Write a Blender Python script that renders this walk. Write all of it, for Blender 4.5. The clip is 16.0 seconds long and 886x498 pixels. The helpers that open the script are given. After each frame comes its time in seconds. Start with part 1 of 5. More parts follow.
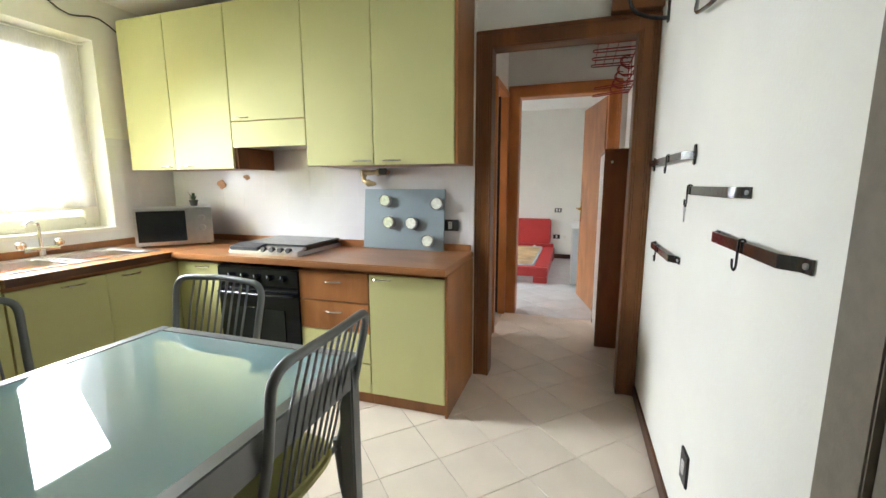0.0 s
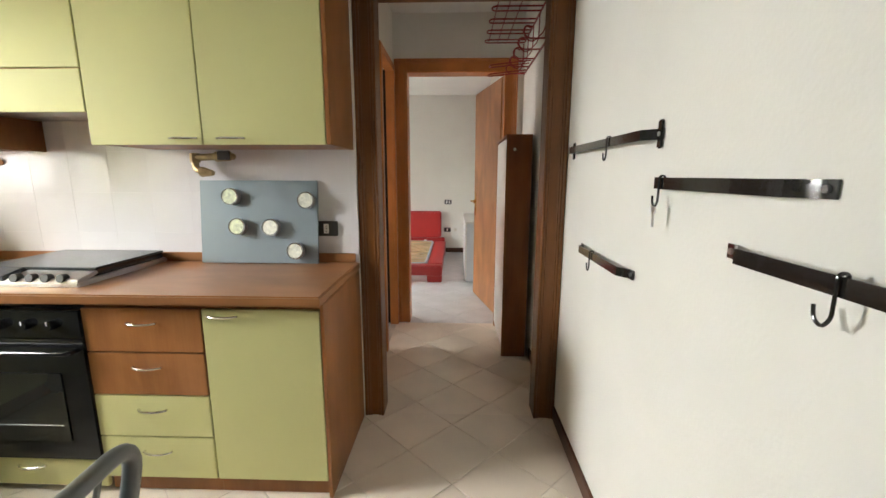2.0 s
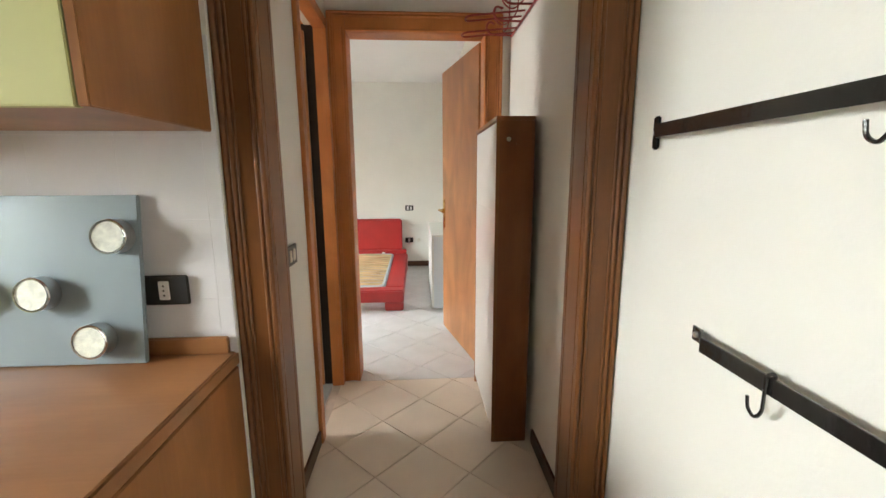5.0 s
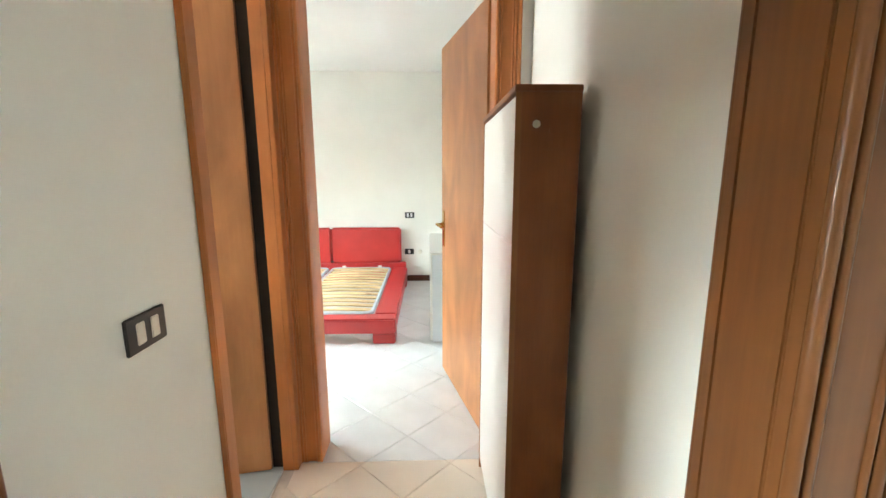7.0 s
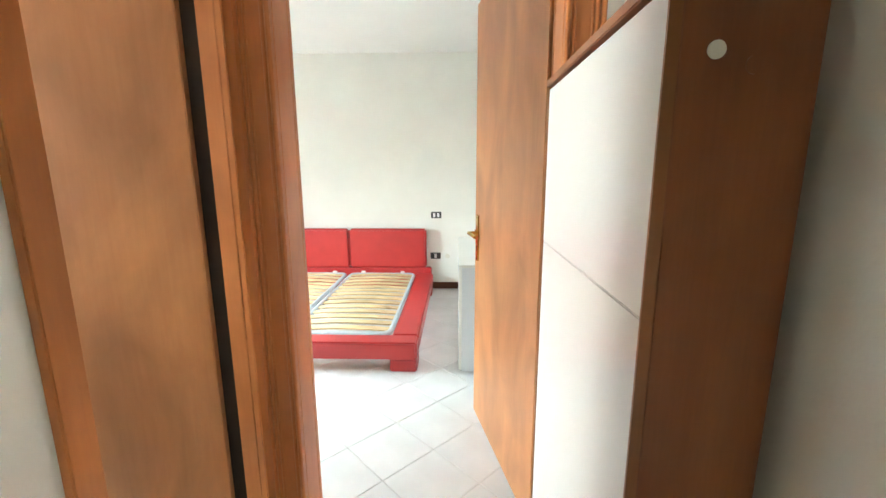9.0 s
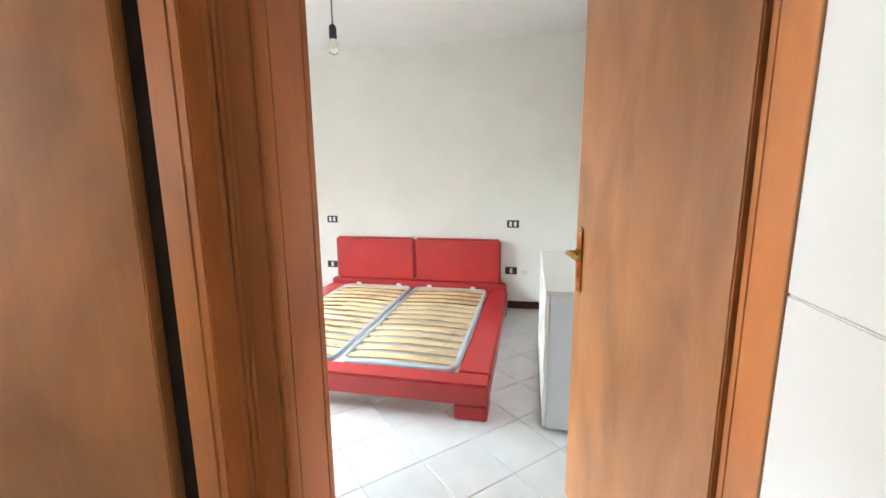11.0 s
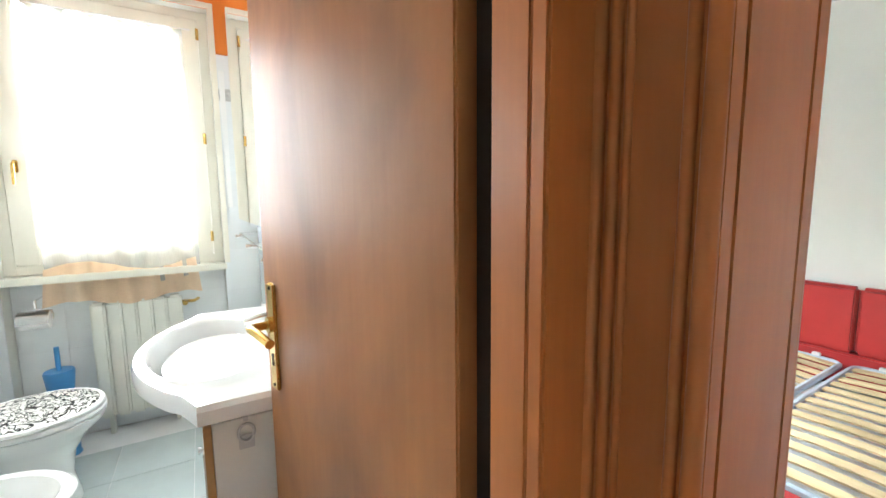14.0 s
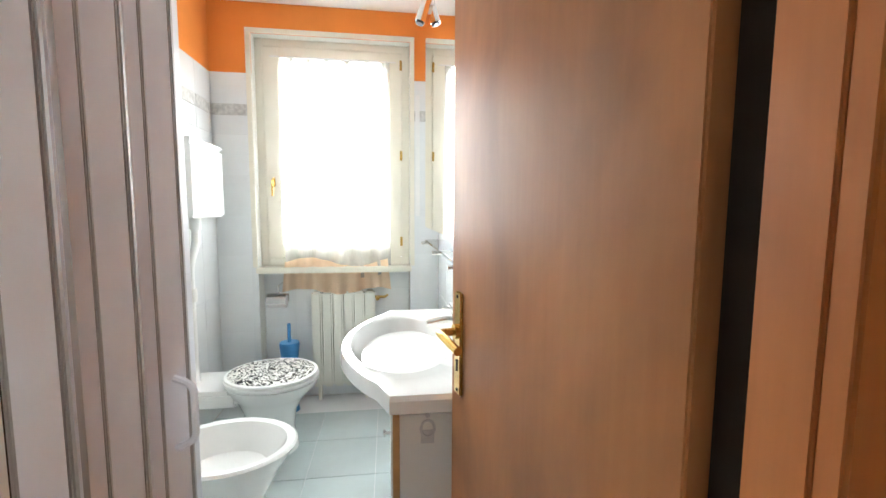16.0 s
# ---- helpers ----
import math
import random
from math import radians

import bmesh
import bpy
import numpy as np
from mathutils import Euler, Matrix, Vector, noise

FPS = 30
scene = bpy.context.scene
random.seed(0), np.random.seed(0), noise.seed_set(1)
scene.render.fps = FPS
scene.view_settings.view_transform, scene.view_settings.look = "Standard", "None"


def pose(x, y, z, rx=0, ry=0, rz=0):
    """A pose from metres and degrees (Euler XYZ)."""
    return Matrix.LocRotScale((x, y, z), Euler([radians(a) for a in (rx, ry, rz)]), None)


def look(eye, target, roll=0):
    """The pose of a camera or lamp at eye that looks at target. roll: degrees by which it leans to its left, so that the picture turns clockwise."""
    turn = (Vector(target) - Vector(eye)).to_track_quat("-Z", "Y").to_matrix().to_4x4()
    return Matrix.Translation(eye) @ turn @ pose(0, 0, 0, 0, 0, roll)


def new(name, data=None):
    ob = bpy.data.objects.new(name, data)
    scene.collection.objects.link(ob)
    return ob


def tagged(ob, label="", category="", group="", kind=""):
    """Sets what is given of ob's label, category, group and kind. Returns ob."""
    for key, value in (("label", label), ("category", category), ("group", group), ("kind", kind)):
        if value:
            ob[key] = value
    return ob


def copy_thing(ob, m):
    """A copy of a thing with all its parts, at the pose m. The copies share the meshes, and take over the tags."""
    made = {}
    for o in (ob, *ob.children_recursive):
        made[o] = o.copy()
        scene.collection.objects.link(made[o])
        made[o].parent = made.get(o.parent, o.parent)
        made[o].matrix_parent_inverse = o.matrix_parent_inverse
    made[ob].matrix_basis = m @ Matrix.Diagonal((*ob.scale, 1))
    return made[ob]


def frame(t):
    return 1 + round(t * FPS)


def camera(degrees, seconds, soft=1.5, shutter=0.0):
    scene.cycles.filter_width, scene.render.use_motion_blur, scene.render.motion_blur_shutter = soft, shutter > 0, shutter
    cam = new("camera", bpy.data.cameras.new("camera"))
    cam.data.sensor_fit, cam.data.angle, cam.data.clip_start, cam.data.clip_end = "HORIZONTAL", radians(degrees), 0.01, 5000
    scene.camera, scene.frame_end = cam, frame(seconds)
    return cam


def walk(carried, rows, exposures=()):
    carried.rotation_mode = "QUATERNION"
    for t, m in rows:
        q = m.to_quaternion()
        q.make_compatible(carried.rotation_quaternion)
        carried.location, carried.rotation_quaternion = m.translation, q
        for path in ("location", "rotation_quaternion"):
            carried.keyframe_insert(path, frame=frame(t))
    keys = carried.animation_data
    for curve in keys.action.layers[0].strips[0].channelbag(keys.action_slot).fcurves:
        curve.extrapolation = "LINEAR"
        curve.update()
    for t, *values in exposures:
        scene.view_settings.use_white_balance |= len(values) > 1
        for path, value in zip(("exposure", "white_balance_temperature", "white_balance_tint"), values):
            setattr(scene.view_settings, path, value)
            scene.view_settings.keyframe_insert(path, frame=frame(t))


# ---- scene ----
cam = camera(94.7, 16.0)
PATH = [
    (0, (0.285, 0.384, 1.291), (-0.318, 2.265, 0.979), -0.1),
    (0.5, (0.203, 0.476, 1.294), (-0.181, 2.409, 0.954), -0.1),
    (1, (0.161, 0.611, 1.283), (-0.074, 2.566, 0.933), 0.2),
    (1.5, (0.152, 0.806, 1.296), (0.005, 2.770, 0.945), 0.1),
    (2, (0.155, 0.956, 1.289), (0.093, 2.923, 0.932), 0.1),
    (2.5, (0.130, 1.127, 1.282), (0.147, 3.095, 0.925), 0.1),
    (3, (0.081, 1.296, 1.292), (0.181, 3.262, 0.938), -0.1),
    (3.5, (0.073, 1.422, 1.286), (0.200, 3.385, 0.925), -0.3),
    (4, (0.091, 1.583, 1.292), (0.198, 3.547, 0.930), -0.2),
    (6.3, (0.212, 2.406, 1.311), (0.352, 4.371, 0.964), -0.4),
    (6.5, (0.225, 2.483, 1.313), (0.343, 4.449, 0.966), -0.3),
    (7, (0.265, 2.664, 1.326), (0.332, 4.632, 0.974), -0.1),
    (7.5, (0.292, 2.798, 1.318), (0.338, 4.765, 0.960), 0.1),
    (8, (0.279, 2.967, 1.321), (0.306, 4.933, 0.956), -0.1),
    (8.5, (0.261, 3.103, 1.324), (0.249, 5.069, 0.956), -0.2),
    (9, (0.256, 3.242, 1.326), (0.187, 5.205, 0.951), -0.2),
    (11.3, (0.146, 3.832, 1.279), (-0.342, 5.743, 0.946), -0.4),
    (11.5, (0.120, 3.857, 1.281), (-0.425, 5.752, 0.947), -0.3),
    (12, (0.087, 3.954, 1.285), (-0.664, 5.779, 0.958), -0.3),
    (12.5, (0.042, 4.049, 1.295), (-0.967, 5.746, 0.972), -0.3),
    (13, (0.001, 4.065, 1.283), (-1.274, 5.577, 0.981), -0.5),
    (13.5, (-0.054, 4.094, 1.280), (-1.592, 5.345, 1.019), -0.4),
    (14, (-0.109, 4.118, 1.276), (-1.818, 5.131, 1.041), -0.6),
    (14.5, (-0.160, 4.088, 1.283), (-1.979, 4.894, 1.079), -0.2),
    (15, (-0.165, 4.080, 1.287), (-2.067, 4.674, 1.101), 0.1),
    (15.5, (-0.153, 4.081, 1.288), (-2.103, 4.488, 1.107), 0.3),
    (16, (-0.147, 4.081, 1.284), (-2.121, 4.349, 1.100), 0.3),
]
walk(cam, [(t, look(eye, target, roll)) for t, eye, target, roll in PATH],
     exposures=[(0, 0.85, 6250, 10), (2, 0.68, 6800, 12), (4, 0.95, 6900, 12), (6.3, 1.4, 6300, 3), (7.2, 1.75, 6200, 2), (8, 1.75, 6150, 2), (9, 1.7, 6150, 2),
                (11.5, 1.2, 6100, 8), (12.5, 1.15, 5750, 4), (13.2, 1.3, 5550, -3), (14, 1.25, 5950, 3), (15, 1.05, 6400, 9), (16, 1.05, 6000, 5)])


# ---- world, sun, lights ----
world = bpy.data.worlds.new("sky")
scene.world = world
world.use_nodes = True
wn = world.node_tree.nodes
sky = wn.new("ShaderNodeTexSky")
sky.sky_type, sky.sun_disc = "NISHITA", False
sky.sun_elevation, sky.sun_rotation = radians(48), radians(250)
world.node_tree.links.new(sky.outputs[0], wn["Background"].inputs[0])
wn["Background"].inputs[1].default_value = 0.10

sun = new("sun", bpy.data.lights.new("sun", "SUN"))
sun.data.energy, sun.data.angle, sun.data.color = 2.0, radians(3), (1, 0.96, 0.9)
sun.matrix_world = look((4, 6, 12), (0, 4, 0))


def window_light(name, x, y, z, wide, high, watts, colour, tip=0.0, spread=120):
    """The sky's light, standing in the opening of a window of the facade and shining inwards."""
    lamp = bpy.data.lights.new(name, "AREA")
    lamp.shape, lamp.size, lamp.size_y, lamp.energy, lamp.color = "RECTANGLE", wide, high, watts, colour
    lamp.spread = radians(spread)
    ob = new(name, lamp)
    ob.matrix_world = look((x, y, z), (x + 1, y, z - tip))
    return ob


window_light("kitchen_window_light", -3.02, 1.58, 1.55, 1.15, 1.10, 74, (0.93, 0.97, 1.0), 0.6, 110)
window_light("bath_window_light", -3.06, 3.74, 1.60, 0.62, 1.30, 16, (1.0, 0.985, 0.97), 0.25, 115)
window_light("bedroom_window_light", -3.02, 6.05, 1.28, 1.50, 0.95, 40, (0.87, 0.95, 1.0), 1.0, 104)

# ---- materials ----


def mat(name, colour, rough=0.5, metal=0.0, vary=0.06, scale=6.0, bump=0.0, bump_scale=60.0, spec=0.5, coat=0.0, random_amount=0.0):
    """Painted, plastic or metal surface with slight uneven tone and fine relief."""
    m = bpy.data.materials.new(name)
    m.use_nodes = True
    n, l = m.node_tree.nodes, m.node_tree.links
    b = n["Principled BSDF"]
    b.inputs["Roughness"].default_value, b.inputs["Metallic"].default_value = rough, metal
    b.inputs["Specular IOR Level"].default_value, b.inputs["Coat Weight"].default_value = spec, coat
    co = n.new("ShaderNodeTexCoord")
    no = n.new("ShaderNodeTexNoise")
    no.inputs["Scale"].default_value, no.inputs["Detail"].default_value = scale, 6
    l.new(co.outputs["Object"], no.inputs["Vector"])
    hsv = n.new("ShaderNodeHueSaturation")
    hsv.inputs["Color"].default_value = (*colour, 1)
    rng = n.new("ShaderNodeMapRange")
    rng.inputs[1].default_value, rng.inputs[2].default_value = 0.3, 0.7
    rng.inputs[3].default_value, rng.inputs[4].default_value = 1 - vary, 1 + vary
    l.new(no.outputs["Fac"], rng.inputs[0])
    if random_amount:
        oi = n.new("ShaderNodeObjectInfo")
        r2 = n.new("ShaderNodeMapRange")
        r2.inputs[3].default_value, r2.inputs[4].default_value = 1 - random_amount, 1 + random_amount
        l.new(oi.outputs["Random"], r2.inputs[0])
        mu = n.new("ShaderNodeMath")
        mu.operation = "MULTIPLY"
        l.new(rng.outputs[0], mu.inputs[0]), l.new(r2.outputs[0], mu.inputs[1])
        l.new(mu.outputs[0], hsv.inputs["Value"])
    else:
        l.new(rng.outputs[0], hsv.inputs["Value"])
    l.new(hsv.outputs[0], b.inputs["Base Color"])
    rr = n.new("ShaderNodeMapRange")
    rr.inputs[3].default_value, rr.inputs[4].default_value = max(0.02, rough * 0.85), min(1, rough * 1.15)
    l.new(no.outputs["Fac"], rr.inputs[0]), l.new(rr.outputs[0], b.inputs["Roughness"])
    if bump:
        n2 = n.new("ShaderNodeTexNoise")
        n2.inputs["Scale"].default_value, n2.inputs["Detail"].default_value = bump_scale, 5
        l.new(co.outputs["Object"], n2.inputs["Vector"])
        bp = n.new("ShaderNodeBump")
        bp.inputs["Strength"].default_value, bp.inputs["Distance"].default_value = bump, 0.004
        l.new(n2.outputs["Fac"], bp.inputs["Height"]), l.new(bp.outputs[0], b.inputs["Normal"])
    return m


def wood(name, dark, light, rough=0.35, stretch=(14, 14, 0.8), coat=0.15, contrast=1.0):
    """Veneered wood: long grain lines and broad figure."""
    m = bpy.data.materials.new(name)
    m.use_nodes = True
    n, l = m.node_tree.nodes, m.node_tree.links
    b = n["Principled BSDF"]
    b.inputs["Roughness"].default_value, b.inputs["Coat Weight"].default_value = rough, coat
    b.inputs["Coat Roughness"].default_value, b.inputs["Specular IOR Level"].default_value = 0.25, 0.35
    co = n.new("ShaderNodeTexCoord")
    mp = n.new("ShaderNodeMapping")
    mp.inputs["Scale"].default_value = stretch
    l.new(co.outputs["Object"], mp.inputs["Vector"])
    big, fine = n.new("ShaderNodeTexNoise"), n.new("ShaderNodeTexNoise")
    big.inputs["Scale"].default_value, big.inputs["Detail"].default_value, big.inputs["Distortion"].default_value = 0.7, 4, 0.6
    fine.inputs["Scale"].default_value, fine.inputs["Detail"].default_value = 9.0, 8
    l.new(mp.outputs[0], big.inputs["Vector"]), l.new(mp.outputs[0], fine.inputs["Vector"])
    mix = n.new("ShaderNodeMath")
    mix.operation = "MULTIPLY_ADD"
    mix.inputs[1].default_value = 0.35
    l.new(fine.outputs["Fac"], mix.inputs[0])
    sc = n.new("ShaderNodeMath")
    sc.operation, sc.inputs[1].default_value = "MULTIPLY", 0.65
    l.new(big.outputs["Fac"], sc.inputs[0]), l.new(sc.outputs[0], mix.inputs[2])
    rp = n.new("ShaderNodeValToRGB")
    rp.color_ramp.elements[0].position, rp.color_ramp.elements[0].color = 0.5 - 0.16 / contrast, (*dark, 1)
    rp.color_ramp.elements[1].position, rp.color_ramp.elements[1].color = 0.5 + 0.16 / contrast, (*light, 1)
    l.new(mix.outputs[0], rp.inputs[0]), l.new(rp.outputs[0], b.inputs["Base Color"])
    blotch, hsv, rng = n.new("ShaderNodeTexNoise"), n.new("ShaderNodeHueSaturation"), n.new("ShaderNodeMapRange")
    blotch.inputs["Scale"].default_value, blotch.inputs["Detail"].default_value, blotch.inputs["Distortion"].default_value = 2.8, 5, 0.5
    mp2 = n.new("ShaderNodeMapping")
    mp2.inputs["Scale"].default_value = [1.6 if v > 5 else 0.8 for v in stretch]
    l.new(co.outputs["Object"], mp2.inputs["Vector"]), l.new(mp2.outputs[0], blotch.inputs["Vector"])
    rng.inputs[1].default_value, rng.inputs[2].default_value, rng.inputs[3].default_value, rng.inputs[4].default_value = 0.32, 0.68, 0.74, 1.2
    l.new(blotch.outputs["Fac"], rng.inputs[0]), l.new(rng.outputs[0], hsv.inputs["Value"])
    l.new(rp.outputs[0], hsv.inputs["Color"]), l.new(hsv.outputs[0], b.inputs["Base Color"])
    bp = n.new("ShaderNodeBump")
    bp.inputs["Strength"].default_value, bp.inputs["Distance"].default_value = 0.05, 0.002
    l.new(fine.outputs["Fac"], bp.inputs["Height"]), l.new(bp.outputs[0], b.inputs["Normal"])
    return m


def glass(name, colour=(1, 1, 1), rough=0.0):
    m = bpy.data.materials.new(name)
    m.use_nodes = True
    b = m.node_tree.nodes["Principled BSDF"]
    b.inputs["Base Color"].default_value, b.inputs["Roughness"].default_value = (*colour, 1), rough
    b.inputs["Transmission Weight"].default_value, b.inputs["IOR"].default_value = 1, 1.45
    return m


def sheer(name, colour, clear=0.5):
    """Thin curtain cloth: part see-through, part translucent."""
    m = bpy.data.materials.new(name)
    m.use_nodes = True
    n, l = m.node_tree.nodes, m.node_tree.links
    tr, tl, df, a, c = (n.new("ShaderNode" + k) for k in ("BsdfTransparent", "BsdfTranslucent", "BsdfDiffuse", "MixShader", "MixShader"))
    wv = n.new("ShaderNodeTexNoise")
    wv.inputs["Scale"].default_value = 30
    rg = n.new("ShaderNodeMapRange")
    rg.inputs[3].default_value, rg.inputs[4].default_value = clear + 0.1, clear - 0.1
    l.new(wv.outputs["Fac"], rg.inputs[0])
    tl.inputs[0].default_value = df.inputs[0].default_value = (*colour, 1)
    a.inputs[0].default_value = 0.45
    l.new(tl.outputs[0], a.inputs[1]), l.new(df.outputs[0], a.inputs[2])
    l.new(rg.outputs[0], c.inputs[0]), l.new(a.outputs[0], c.inputs[1]), l.new(tr.outputs[0], c.inputs[2])
    l.new(c.outputs[0], n["Material Output"].inputs[0])
    return m


M_WALL = mat("wall_paint", (0.85, 0.84, 0.775), 0.85, vary=0.025, scale=3, bump=0.15, bump_scale=90, spec=0.2)
M_CEIL = mat("ceiling_paint", (0.84, 0.84, 0.81), 0.9, vary=0.02, scale=2, bump=0.08, spec=0.2)
M_ORANGE = mat("orange_paint", (0.80, 0.27, 0.055), 0.8, vary=0.05, scale=4, bump=0.15, spec=0.2)
M_TILE = mat("floor_tile", (0.74, 0.65, 0.54), 0.32, vary=0.07, scale=3.5, bump=0.03, bump_scale=25, random_amount=0.05)
M_BGROUT = mat("pale_grout", (0.62, 0.60, 0.57), 0.9, vary=0.1, scale=20)
M_KGROUT = mat("kitchen_wall_grout", (0.84, 0.83, 0.85), 0.7)
M_POST = mat("grey_brown_door", (0.19, 0.165, 0.13), 0.5, vary=0.12, scale=30, bump=0.2)
M_GROUT = mat("grout", (0.62, 0.54, 0.46), 0.9, vary=0.2, scale=9)
# paler and cooler than floor_tile: the bedroom's daylight is put into the colour
M_BEDTILE = mat("bedroom_tile_daylit", (0.69, 0.69, 0.68), 0.25, vary=0.06, scale=5, bump=0.03, bump_scale=25, random_amount=0.03)
M_BTILE = mat("bath_wall_tile", (0.78, 0.80, 0.80), 0.15, vary=0.03, scale=4, random_amount=0.03)
M_BFLOOR = mat("bath_floor_tile", (0.55, 0.62, 0.62), 0.25, vary=0.06, scale=5, random_amount=0.03)
M_WGROUT = mat("white_grout", (0.72, 0.73, 0.73), 0.8)
M_BORDER = mat("border_tile", (0.50, 0.50, 0.48), 0.3, vary=0.25, scale=40)
M_KTILE = mat("kitchen_wall_tile", (0.76, 0.75, 0.77), 0.12, vary=0.03, scale=4, random_amount=0.025)
M_YELLOW = mat("yellow_laminate", (0.60, 0.585, 0.275), 0.6, vary=0.02, scale=3, bump=0.02, bump_scale=120, spec=0.3)
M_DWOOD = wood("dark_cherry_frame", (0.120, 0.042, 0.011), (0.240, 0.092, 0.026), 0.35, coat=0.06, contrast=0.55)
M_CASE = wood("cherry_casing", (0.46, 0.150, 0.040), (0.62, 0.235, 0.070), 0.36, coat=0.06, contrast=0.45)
M_MWOOD = wood("cherry_veneer", (0.29, 0.112, 0.035), (0.38, 0.160, 0.055), 0.36, contrast=0.8)
M_LEAF = wood("door_veneer", (0.43, 0.170, 0.057), (0.55, 0.250, 0.096), 0.42, (10, 10, 0.6), 0.12, 0.5)
M_SHOE = wood("dark_shoe_cabinet", (0.23, 0.076, 0.022), (0.34, 0.122, 0.040), 0.4, (20, 20, 1.2), contrast=0.55)
M_TOP = wood("worktop_wood", (0.30, 0.127, 0.047), (0.38, 0.175, 0.073), 0.3, (0.9, 14, 14), 0.25, 0.6)
M_BASE = wood("skirting_wood", (0.06, 0.020, 0.008), (0.13, 0.05, 0.02), 0.4, (1, 1, 14))
M_CHROME = mat("chrome", (0.75, 0.74, 0.72), 0.18, 1.0, vary=0.03)
M_STEEL = mat("brushed_steel", (0.60, 0.60, 0.60), 0.3, 1.0, vary=0.05, scale=30)
M_BRASS = mat("polished_brass", (0.70, 0.47, 0.14), 0.2, 1.0, vary=0.05)
M_PIPE = mat("old_brass", (0.40, 0.30, 0.16), 0.4, 0.9, vary=0.2, scale=40, bump=0.2)
M_IRON = mat("black_iron", (0.016, 0.015, 0.014), 0.13, 0.0, vary=0.3, scale=40, bump=0.06, bump_scale=80, coat=0.3)
M_BLACK = mat("black_enamel", (0.010, 0.011, 0.012), 0.12, vary=0.1)
M_BPLAST = mat("black_plastic", (0.02, 0.02, 0.02), 0.4)
# near-black, painted as the shade inside gaps, keyholes and socket holes
M_DARK = mat("gap_shade", (0.028, 0.017, 0.011), 0.8)
M_WPLAST = mat("white_plastic", (0.80, 0.80, 0.78), 0.35, vary=0.02)
M_CERAM = mat("white_ceramic", (0.83, 0.83, 0.81), 0.08, vary=0.015, coat=0.5)
M_WLAM = mat("white_laminate", (0.78, 0.77, 0.73), 0.3, vary=0.02, scale=2)
M_GLAM = mat("pale_grey_laminate", (0.70, 0.73, 0.76), 0.35, vary=0.02, scale=2)
M_GREY = mat("grey_metal_paint", (0.21, 0.22, 0.22), 0.35, 0.35, vary=0.06, scale=10)
M_PANEL = mat("grey_blue_panel", (0.27, 0.33, 0.36), 0.4, 0.15, vary=0.04, scale=3)
M_SEAT = mat("olive_seat", (0.40, 0.37, 0.14), 0.6, vary=0.06, bump=0.1)
M_RED = mat("red_leather", (0.46, 0.028, 0.027), 0.35, vary=0.08, scale=6, bump=0.12, bump_scale=45)
M_REDF = mat("red_leather_frame", (0.42, 0.030, 0.030), 0.35, vary=0.08, scale=6, bump=0.12, bump_scale=60)
M_SLAT = wood("birch_slat", (0.56, 0.40, 0.20), (0.74, 0.58, 0.34), 0.5, (1.0, 12, 12), 0)


def stained(m, colour, scale, threshold):
    """Adds scattered stains to a wood material."""
    n, l = m.node_tree.nodes, m.node_tree.links
    b = n["Principled BSDF"]
    old = b.inputs["Base Color"].links[0].from_socket
    co, no, rg, mx = n.new("ShaderNodeTexCoord"), n.new("ShaderNodeTexNoise"), n.new("ShaderNodeMapRange"), n.new("ShaderNodeMix")
    no.inputs["Scale"].default_value, no.inputs["Detail"].default_value = scale, 3
    rg.inputs[1].default_value, rg.inputs[2].default_value, rg.inputs[4].default_value = threshold, threshold + 0.1, 0.6
    mx.data_type = "RGBA"
    mx.inputs[7].default_value = (*colour, 1)
    l.new(co.outputs["Object"], no.inputs["Vector"]), l.new(no.outputs["Fac"], rg.inputs[0]), l.new(rg.outputs[0], mx.inputs[0])
    l.new(old, mx.inputs[6]), l.new(mx.outputs[2], b.inputs["Base Color"])


stained(M_SLAT, (0.26, 0.14, 0.06), 4.5, 0.60)
M_SLATF = mat("grey_bed_base", (0.50, 0.56, 0.62), 0.4, 0.2)
M_RACK = mat("red_wire", (0.30, 0.035, 0.03), 0.35, 0.2)
M_CREAM = mat("cream_window_paint", (0.80, 0.77, 0.66), 0.45, vary=0.03)
M_RAD = mat("radiator_paint", (0.76, 0.76, 0.68), 0.4, vary=0.02)
M_BLUE = mat("blue_plastic", (0.06, 0.24, 0.52), 0.35)
M_FOLD = mat("folding_door_pvc", (0.88, 0.89, 0.94), 0.25, vary=0.04, scale=5)
M_FOLDD = mat("folding_door_seam", (0.42, 0.40, 0.39), 0.4)
M_MIRROR = mat("mirror", (0.92, 0.93, 0.93), 0.01, 1.0, vary=0)
M_GLASS = glass("window_glass")
M_SHEER = sheer("sheer_curtain", (0.86, 0.86, 0.86), 0.48)
M_BCURT = sheer("bath_curtain", (0.88, 0.87, 0.84), 0.6)
M_ORHEM = sheer("orange_hem", (0.95, 0.72, 0.50), 0.2)
M_SPICE = mat("spice", (0.70, 0.70, 0.58), 0.5, vary=0.2, scale=60)
M_GREENSP = mat("green_herb", (0.60, 0.63, 0.42), 0.6, vary=0.3, scale=60)
M_LEAFG = mat("plant_green", (0.05, 0.09, 0.04), 0.5, vary=0.3)
M_POT = mat("dark_pot", (0.06, 0.06, 0.06), 0.5)
M_STICK = mat("brown_sticker", (0.50, 0.26, 0.12), 0.5, vary=0.3, scale=40)
M_PAPER = mat("toilet_paper", (0.85, 0.84, 0.82), 0.9, bump=0.2)
M_BULB = glass("bulb_glass", (1, 0.97, 0.9), 0.05)
M_OUT = mat("outside_plaster", (0.7, 0.68, 0.62), 0.9)

# ---- building helpers ----


